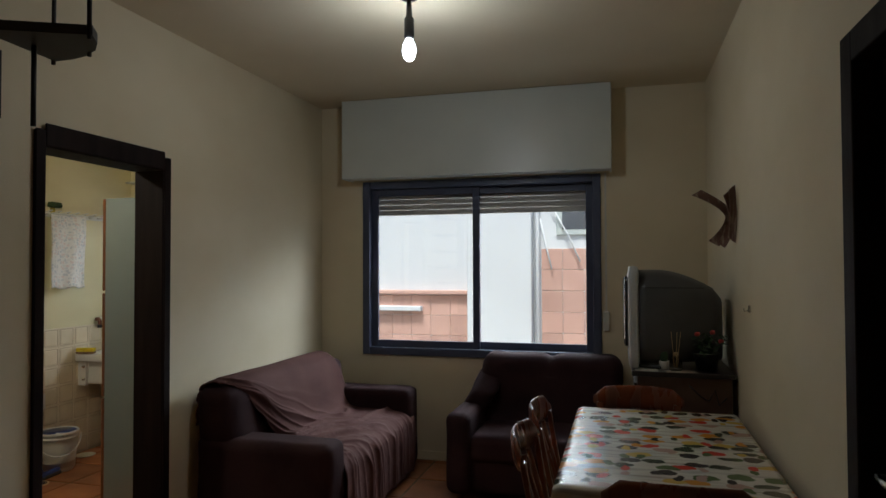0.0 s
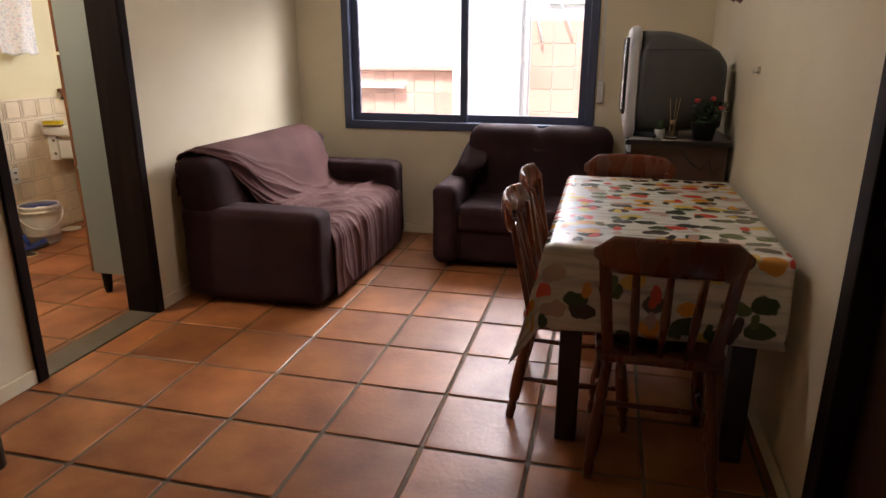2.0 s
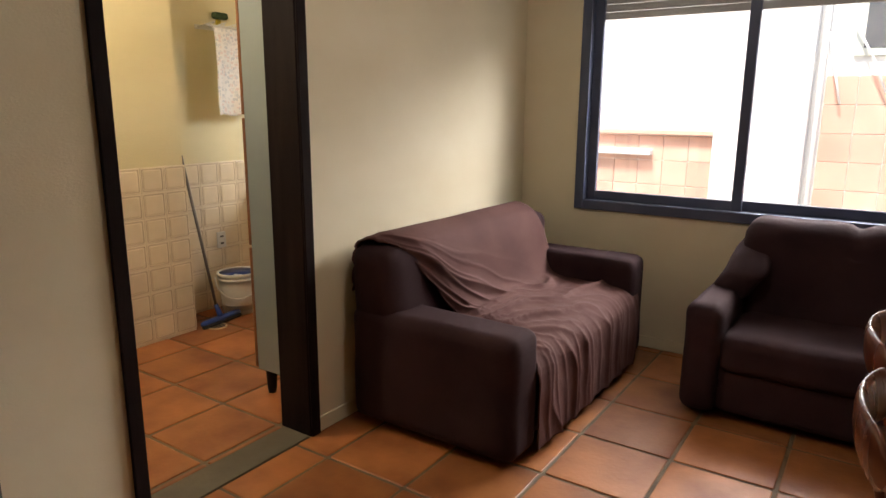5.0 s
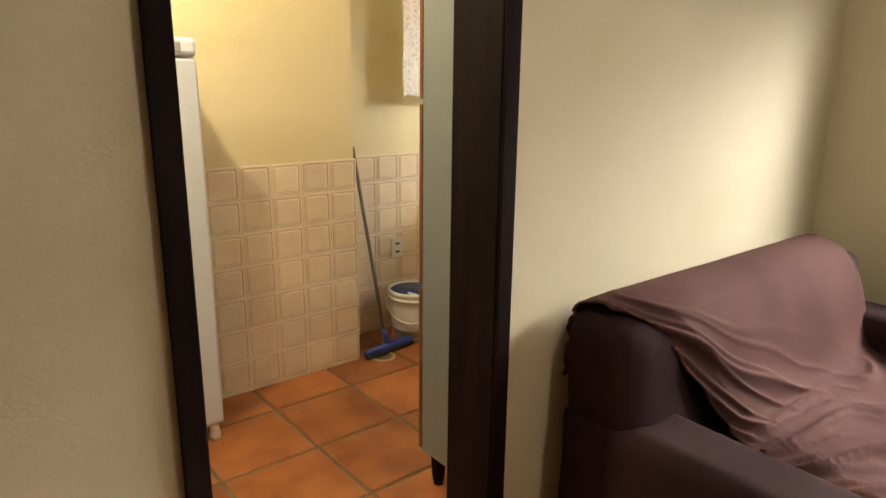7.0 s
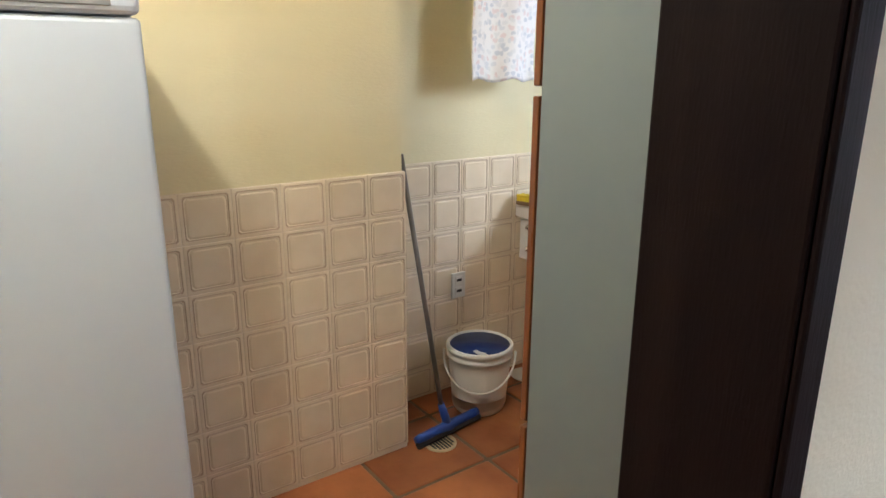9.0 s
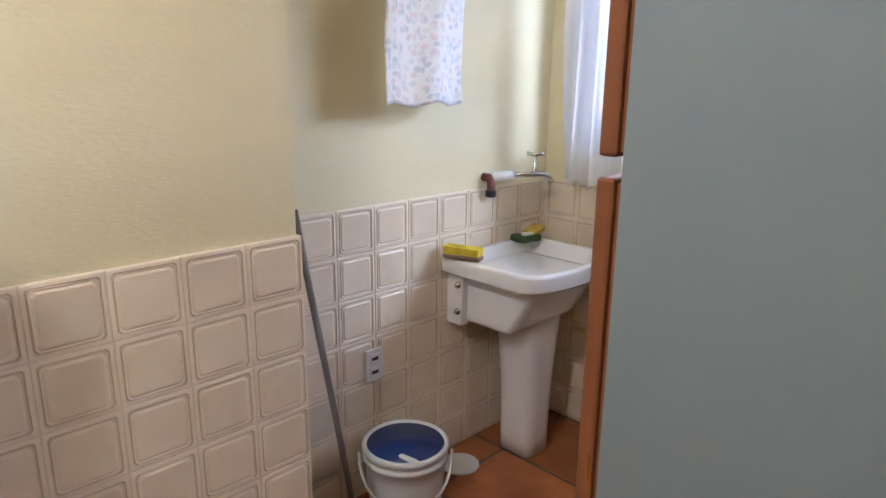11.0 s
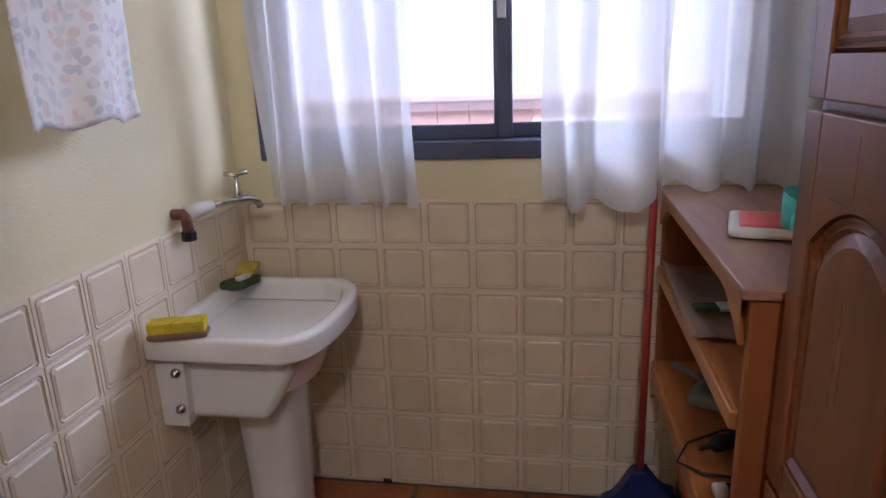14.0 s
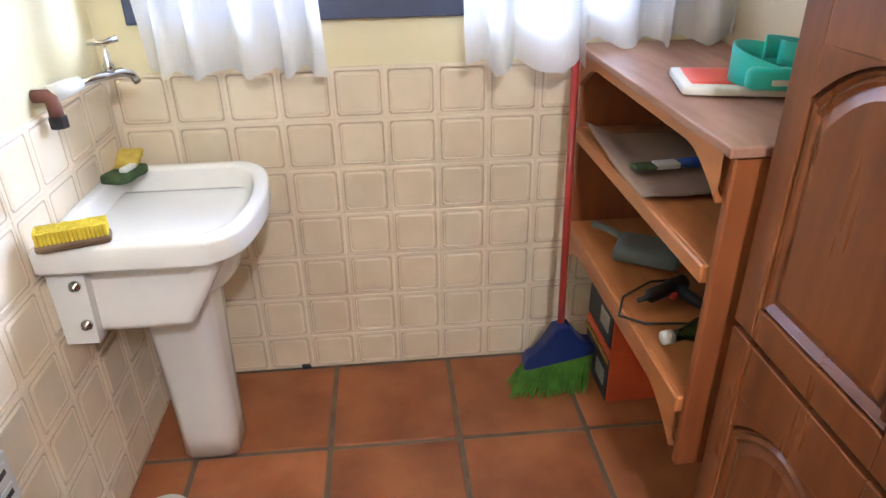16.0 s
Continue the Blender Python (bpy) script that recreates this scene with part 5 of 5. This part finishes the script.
# towel
def towel(u, v):
    y = -0.975 + 0.35 * u
    z = 1.965 - 0.58 * v
    x = -1.83 + 0.014 * math.sin(u * 10 + v * 2) * (0.3 + v) + 0.006 * noise.noise(Vector((u * 6, v * 5, 1)))
    return Vector((x, y + 0.006 * math.sin(v * 6), z + 0.008 * v * math.sin(u * 13))), (u * 0.35, v * 0.58)


tl = solo("tea_towel", sheet(towel, 36, 40), TOWEL, "white tea towel with a faded print hanging from a rack", "towel", smooth=True)
thicken(tl, 0.003)
rack = thing("drying_rack", -1.98, -0.75, 1.88, "white folding wire drying rack on the wall", "drying rack")
part("bar", tube([(-1.89, -1.02, 1.903), (-1.89, -0.30, 1.903)], 0.006, 8), PLASTICW, rack, "", True, True)
part("wall_rail", box(-2.028, -2.015, -1.02, -0.30, 1.885, 1.915, 0.003, 1), PLASTICW, rack, world=True)
for k in range(8):
    y = -1.0 + 0.09 * k
    part("lattice_bar", tube([(-2.014, y, 1.90), (-1.89, y + 0.045, 1.93)], 0.004, 6), PLASTICW, rack, "", True, True)
    part("lattice_bar", tube([(-1.89, y + 0.045, 1.93), (-2.014, y + 0.09, 1.90)], 0.004, 6), PLASTICW, rack, "", True, True)

rack.location += Vector((0.06, -0.01, 0.068))

# things on the shelf
ty = thing("tray", -0.415, -0.545, 1.106, "white tray with a red inside on the shelf top", "tray", rz=-14)
part("rim", cushion(-0.125, 0.125, -0.10, 0.10, 0.0, 0.022, 0.010, 10, 0.0), PLASTICW, ty, smooth=True)
part("inside", cushion(-0.105, 0.105, -0.078, 0.078, 0.012, 0.025, 0.006, 6, 0.0), REDPL, ty, "red inside", True)


vs = thing("visor", -0.345, -0.61, 1.13, "teal plastic sun visor resting on the tray", "visor", rz=-12)


def band(u, v, r, h, a0, a1, tilt):
    a = radians(a0 + (a1 - a0) * u)
    return Vector((r * 1.25 * math.cos(a), r * math.sin(a), h * v + tilt * math.cos(a))), (u, v)


b1 = sheet(lambda u, v: band(u, v, 0.085, 0.075 * (0.6 + 0.4 * math.sin(u * math.pi)), 60, 250, 0.0), 28, 3)
thicken(part("back_band", b1, TEAL, vs, smooth=True), 0.004)
b2 = sheet(lambda u, v: (Vector((0.05, -0.05, 0.035)) + Vector((0.075 * math.cos(radians(-150 + 330 * u)) * 1.5, 0.055 * math.sin(radians(-150 + 330 * u)), 0.045 * v - 0.02 * math.cos(radians(-150 + 330 * u)))), (u, v)), 36, 3)
thicken(part("front_band", b2, TEAL, vs, smooth=True), 0.004)
part("clasp", cushion(-0.10, 0.02, -0.095, -0.06, 0.0, 0.045, 0.015, 8, 0), TEAL, vs, smooth=True)
part("mark", cushion(-0.055, -0.005, -0.099, -0.094, 0.012, 0.024, 0.004, 6, 0), PLASTICW, vs, "white moulded mark", True)

kp = sheet(lambda u, v: (Vector((-0.612 + 0.36 * u, -0.60 + 0.46 * v, 0.872 + (0.055 * max(0, 0.25 - u) / 0.25 * max(0, v - 0.3)) + 0.004 * noise.noise(Vector((u * 6, v * 6, 0))) + 0.004)), (u, v)), 24, 24)
thicken(solo("kraft_paper", kp, KRAFT, "curled sheet of brown paper lying on the shelf", "paper", smooth=True), 0.002)
pb = thing("paint_brush", -0.47, -0.45, 0.885, "paint brush with a blue handle on brown paper", "brush", rz=4)
part("handle", tube([(0.0, 0, 0.012), (0.05, 0, 0.012), (0.14, 0, 0.012)], [0.010, 0.014, 0.008], 10), BLUEPL, pb, "blue handle", True)
part("ferrule", box(-0.06, 0.002, -0.018, 0.018, 0.004, 0.018, 0.003, 1), PLASTICW, pb, "pale ferrule")
part("bristles", box(-0.115, -0.058, -0.02, 0.02, 0.005, 0.015, 0.003, 1), SPONGE, pb, "green stained bristles")
pn = thing("dust_scoop", -0.44, -0.30, 0.551, "grey plastic hand scoop on the lower shelf", "scoop", rz=-30)
part("pan", cushion(-0.095, 0.09, -0.07, 0.07, 0.0, 0.045, 0.018, 10, 0.0), mat("sea_grey_plastic", (0.16, 0.19, 0.18), (0.13, 0.155, 0.15), 0.5, 5, 100, 0.04), pn, smooth=True)
part("handle", tube([(-0.085, 0.035, 0.035), (-0.13, 0.05, 0.045), (-0.18, 0.06, 0.05)], [0.012, 0.010, 0.011], 10), bpy.data.materials["sea_grey_plastic"], pn, "", True)
gg = thing("glue_gun", -0.49, -0.53, 0.551, "small black glue gun with a loose cord", "glue gun", rz=25)
part("barrel", tube([(-0.09, 0, 0.03), (-0.06, 0, 0.03), (-0.05, 0, 0.03), (0.07, 0, 0.035)], [0.006, 0.008, 0.019, 0.022], 10), BLACKPL, gg, "", True)
part("grip", tube([(0.04, 0, 0.03), (0.05, -0.06, 0.016), (0.055, -0.10, 0.012)], [0.018, 0.015, 0.012], 10), BLACKPL, gg, "", True)
part("trigger", box(0.005, 0.022, -0.03, -0.008, 0.015, 0.032, 0.003, 1), REDPL, gg, "orange trigger")
part("cord", tube([(0.055, -0.10, 0.012), (-0.02, -0.12, 0.006), (-0.12, -0.06, 0.006), (-0.15, 0.0, 0.006), (-0.08, 0.06, 0.006), (0.04, 0.08, 0.006), (0.10, 0.03, 0.02), (0.14, 0.09, 0.006)], 0.0035, 6), BLACKPL, gg, "thin black cord", True)
bag = cushion(-0.37, -0.22, -0.70, -0.46, 0.551, 0.68, 0.05, 12, 0.02, 9)
solo("plastic_bag", bag, BLACKPL, "crumpled black plastic bag on the lower shelf", "bag", smooth=True)
bo = thing("bottle", -0.455, -0.71, 0.551, "green plastic bottle with a white cap lying on the shelf", "bottle", rz=12)
bot = turned(lathe([(0.014, 0.0), (0.014, 0.03), (0.030, 0.075), (0.034, 0.10), (0.033, 0.21), (0.030, 0.215)], 0, 0, 0, 20), Matrix.Translation((-0.10, 0, 0.034)) @ Euler((0, math.pi / 2, 0)).to_matrix().to_4x4())
part("body", bot, GREENGLASS, bo, "", True)
part("cap", turned(lathe([(0.0165, 0.0), (0.0165, 0.022), (0.014, 0.024)], 0, 0, 0, 18), Matrix.Translation((-0.122, 0, 0.034)) @ Euler((0, math.pi / 2, 0)).to_matrix().to_4x4()), PLASTICW, bo, "white cap", True)
part("label_sleeve", turned(lathe([(0.0345, 0.0), (0.0345, 0.06)], 0, 0, 0, 20), Matrix.Translation((0.01, 0, 0.034)) @ Euler((0, math.pi / 2, 0)).to_matrix().to_4x4()), mat("dark_green_label", (0.03, 0.08, 0.03), (0.02, 0.06, 0.02), 0.5, 5, 60, 0), bo, "dark green label", True)
solo("ribbon_roll", tube([(-0.47 + 0.03 * math.cos(a / 2), -0.855 + 0.02 * math.sin(a / 2) + 0.0008 * a, 0.5575 + 0.002 * a) for a in range(13)], 0.006, 8), DEEPBLUE, "coil of dark blue cord on the shelf", "cord", smooth=True)
solo("crumpled_tissue", cushion(-0.50, -0.465, -0.85, -0.80, 0.866, 0.905, 0.012, 8, 0.008, 40), PAPER, "small crumpled white tissue on the shelf", "tissue", smooth=True)
for y, z0, h, w in ((-0.25, 0.0, 0.20, 0.24), (-0.245, 0.201, 0.21, 0.25)):
    bx2 = thing("shoe_carton", -0.46, y + 0.1, z0, "orange and dark blue carton stacked under the shelf", "carton", "cartons under the shelf")
    part("carton_body", box(-0.565, -0.565 + w, y, y + 0.24, z0, z0 + h - 0.012, 0.004, 1), ORANGE, bx2, world=True)
    part("printed_side", box(-0.569, -0.566, y + 0.004, y + 0.236, z0 + 0.008, z0 + h - 0.02), CARTON, bx2, "dark blue printed side", world=True)
    part("carton_lid", box(-0.572, -0.56 + w, y - 0.003, y + 0.243, z0 + h - 0.03, z0 + h - 0.001, 0.004, 1), CARTON if z0 else ORANGE, bx2, world=True)
    part("yellow_stripe", box(-0.575, -0.5722, y, y + 0.24, z0 + h - 0.045, z0 + h - 0.032), SPONGEY, bx2, "yellow stripe", world=True)
    part("print_bar", box(-0.572, -0.5692, y + 0.03, y + 0.11, z0 + 0.05, z0 + 0.11), mat("pale_print", (0.4, 0.45, 0.42), (0.35, 0.4, 0.37), 0.5, 5, 60, 0), bx2, "pale printed block", world=True)
    bx2.location += Vector((0.06, -0.03, 0))

# dark hook above the drying rack
hk = thing("wall_hook", -2.01, -0.72, 2.02, "dark metal clip on the wall above the drying rack", "hook")
part("plate", box(-2.028, -2.016, -0.74, -0.70, 1.93, 2.02, 0.003, 1), SPONGEY, hk, world=True)
part("clip", cushion(-2.028, -1.975, -0.775, -0.665, 2.02, 2.065, 0.015, 8, 0.004, 30), SPONGE, hk, smooth=True, world=True)
hk.location += Vector((0.068, -0.12, 0.01))
kl = thing("kitchen_lamp", -0.85, -2.8, 2.636, "plain bulb in a ceiling socket", "lamp")
part("socket", lathe([(0.04, 0.249), (0.04, 0.23), (0.02, 0.22), (0.02, 0.06)], 0, 0, 0, 16), BLACKPL, kl, smooth=True)
part("bulb", lathe([(0.016, 0.06), (0.03, 0.02), (0.033, -0.01), (0.02, -0.045)], 0, 0, 0, 16), BULB, kl, smooth=True).visible_shadow = False
solo("tile_chip", cushion(-1.524, -1.49, KW - 0.020, KW - 0.008, 0.0, 0.016, 0.005, 6, 0.003, 60), BLACKPL, "small dark chip at the foot of the tiled wall", "chip", smooth=True)


# ---- tiles, last ----
def plate(w, d, h, r):
    """A fired clay tile: soft edges and a slightly domed face."""
    bm = bmesh.new()
    def ring(i, z):
        a, b = w / 2 - i, d / 2 - i
        c = r
        pts = [(-a + c, -b), (a - c, -b), (a, -b + c), (a, b - c), (a - c, b), (-a + c, b), (-a, b - c), (-a, -b + c)]
        return [bm.verts.new((x, y, z)) for x, y in pts]
    rs = [ring(0.0, -h), ring(0.0, -0.003), ring(0.004, -0.0004), ring(0.02, 0.0)]
    for a, b in zip(rs, rs[1:]):
        for k in range(8):
            bm.faces.new((a[k], a[(k + 1) % 8], b[(k + 1) % 8], b[k]))
    bm.faces.new(rs[-1])
    return bm


def lay_floor(parent, xs, ys, lim, gap):
    """Tiles between the joint lines xs and ys, cut at the room's limits."""
    cache = {}
    x0l, x1l, y0l, y1l = lim
    for a, b in zip(xs, xs[1:]):
        for c, d in zip(ys, ys[1:]):
            x0, x1, y0, y1 = max(a + gap / 2, x0l), min(b - gap / 2, x1l), max(c + gap / 2, y0l), min(d - gap / 2, y1l)
            if x1 - x0 < 0.02 or y1 - y0 < 0.02:
                continue
            key = (round(x1 - x0, 3), round(y1 - y0, 3))
            if key not in cache:
                cache[key] = mesh_of("floor_tile", plate(key[0], key[1], 0.005, 0.006), TERRA)
            ob = new("floor_tile", cache[key])
            ob.parent = parent
            ob.location = ((x0 + x1) / 2, (y0 + y1) / 2, random.uniform(-0.0010, 0.0008))
            ob.rotation_euler = (random.uniform(-0.002, 0.002), random.uniform(-0.002, 0.002), random.choice((0, math.pi)) + random.uniform(-0.004, 0.004))


lay_floor(bpy.data.objects["floor_living"], [0.998 + 0.4025 * i for i in range(-3, 7)], [-2.092 + 0.404 * j for j in range(-11, 7)], (0.008, LX - 0.004, LY, -0.004), 0.015)
lay_floor(bpy.data.objects["floor_kitchen"], [-1.40 + 0.40 * i for i in range(-2, 5)], [-0.386 + 0.406 * j for j in range(-9, 3)], (KX + 0.004, -0.165, KY, KW - 0.004), 0.016)


def relief_tile(w, h):
    """A square glazed tile: rounded raised field inside a shallow moulded groove. Lies in xy, face to +z."""
    bm = bmesh.new()
    def ring(i, c, z):
        a, b = w / 2 - i, h / 2 - i
        pts = [(-a + c, -b), (a - c, -b), (a, -b + c), (a, b - c), (a - c, b), (-a + c, b), (-a, b - c), (-a, -b + c)]
        return [bm.verts.new((x, y, z)) for x, y in pts]
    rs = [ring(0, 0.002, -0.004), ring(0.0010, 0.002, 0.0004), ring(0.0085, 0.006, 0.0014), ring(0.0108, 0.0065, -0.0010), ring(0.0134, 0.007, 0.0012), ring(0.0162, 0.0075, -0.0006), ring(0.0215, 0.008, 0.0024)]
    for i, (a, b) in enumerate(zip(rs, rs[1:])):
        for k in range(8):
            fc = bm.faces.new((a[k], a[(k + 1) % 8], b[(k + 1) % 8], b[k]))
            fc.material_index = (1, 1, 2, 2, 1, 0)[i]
    bm.faces.new(rs[-1])
    return bm


TP = 0.1535
TOPZ = 1.058


def lay_wall(parent, along, start, end, plane, face, first, top=TOPZ):
    """Seven courses of tiles on a wall. along: 'x' or 'y'; face: the way that the tiles look; first: a joint's place."""
    cache = {}
    turn = {"+x": Euler((math.pi / 2, 0, math.pi / 2)), "-y": Euler((math.pi / 2, 0, 0)), "+y": Euler((math.pi / 2, 0, math.pi))}[face]
    n0 = math.floor((start - first) / TP) - 1
    n1 = math.ceil((end - first) / TP) + 1
    for i in range(n0, n1):
        a, b = max(first + i * TP + 0.001, start), min(first + (i + 1) * TP - 0.001, end)
        if b - a < 0.012:
            continue
        for j in range(8):
            z1 = top - j * TP - 0.001
            z0 = max(top - (j + 1) * TP + 0.001, 0.003)
            if z1 - z0 < 0.012:
                continue
            if min(b - a, z1 - z0) < 0.06:
                continue
            key = (round(b - a, 3), round(z1 - z0, 3))
            if key not in cache:
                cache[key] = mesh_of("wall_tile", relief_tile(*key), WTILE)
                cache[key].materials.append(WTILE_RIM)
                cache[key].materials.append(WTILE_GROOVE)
            ob = new("wall_tile", cache[key])
            ob.parent = parent
            m, z = (a + b) / 2, (z0 + z1) / 2
            ob.location = (m, plane, z) if along == "x" else (plane, m, z)
            ob.rotation_euler = turn
            ob.rotation_euler.z += random.uniform(-0.003, 0.003)


def tile_bed(name, b):
    return solo(name, box(*b), WGROUT, "pale grout bed behind beige relief tiles", "wall tiles", kind="structure")


t1 = tile_bed("tiles_outer_wall", (KX, KX + 0.006, PY1, KW - 0.006, 0, TOPZ))
lay_wall(t1, "y", PY1 + 0.012, KW - 0.012, KX + 0.008, "+x", -0.924)
t2 = tile_bed("tiles_window_wall", (KX, -0.15, KW - 0.006, KW, 0, TOPZ))
lay_wall(t2, "x", KX + 0.013, -0.152, KW - 0.008, "-y", -1.327)
t3 = tile_bed("tiles_pier_front", (PX, PX + 0.006, PY0, PY1 + 0.006, 0, 1.088))
lay_wall(t3, "y", PY0, PY1 + 0.011, PX + 0.008, "+x", PY1 + 0.011, 1.088)
t4 = tile_bed("tiles_pier_side", (KX + 0.012, PX, PY1, PY1 + 0.006, 0, 1.088))
lay_wall(t4, "x", KX + 0.014, PX + 0.003, PY1 + 0.008, "+y", PX + 0.003, 1.088)
# facade tiles
tc = mesh_of("facade_tile", plate(0.285, 0.285, 0.03, 0.01), EXTT)
for x0, x1, z1 in ((-4.0, 0.36, 1.13), (1.37, 4.5, 1.78)):
    for i in range(int((x1 - x0) / 0.29)):
        for j in range(9):
            ob = new("facade_tile", tc)
            ob.parent = ext
            ob.matrix_parent_inverse = PLACE[ext.name].inverted()
            ob.location = (x1 - 0.145 - 0.29 * i if x0 < 0 else x0 + 0.145 + 0.29 * i, 4.015, z1 - 0.145 - 0.29 * j)
            ob.rotation_euler = (math.pi / 2, 0, 0)
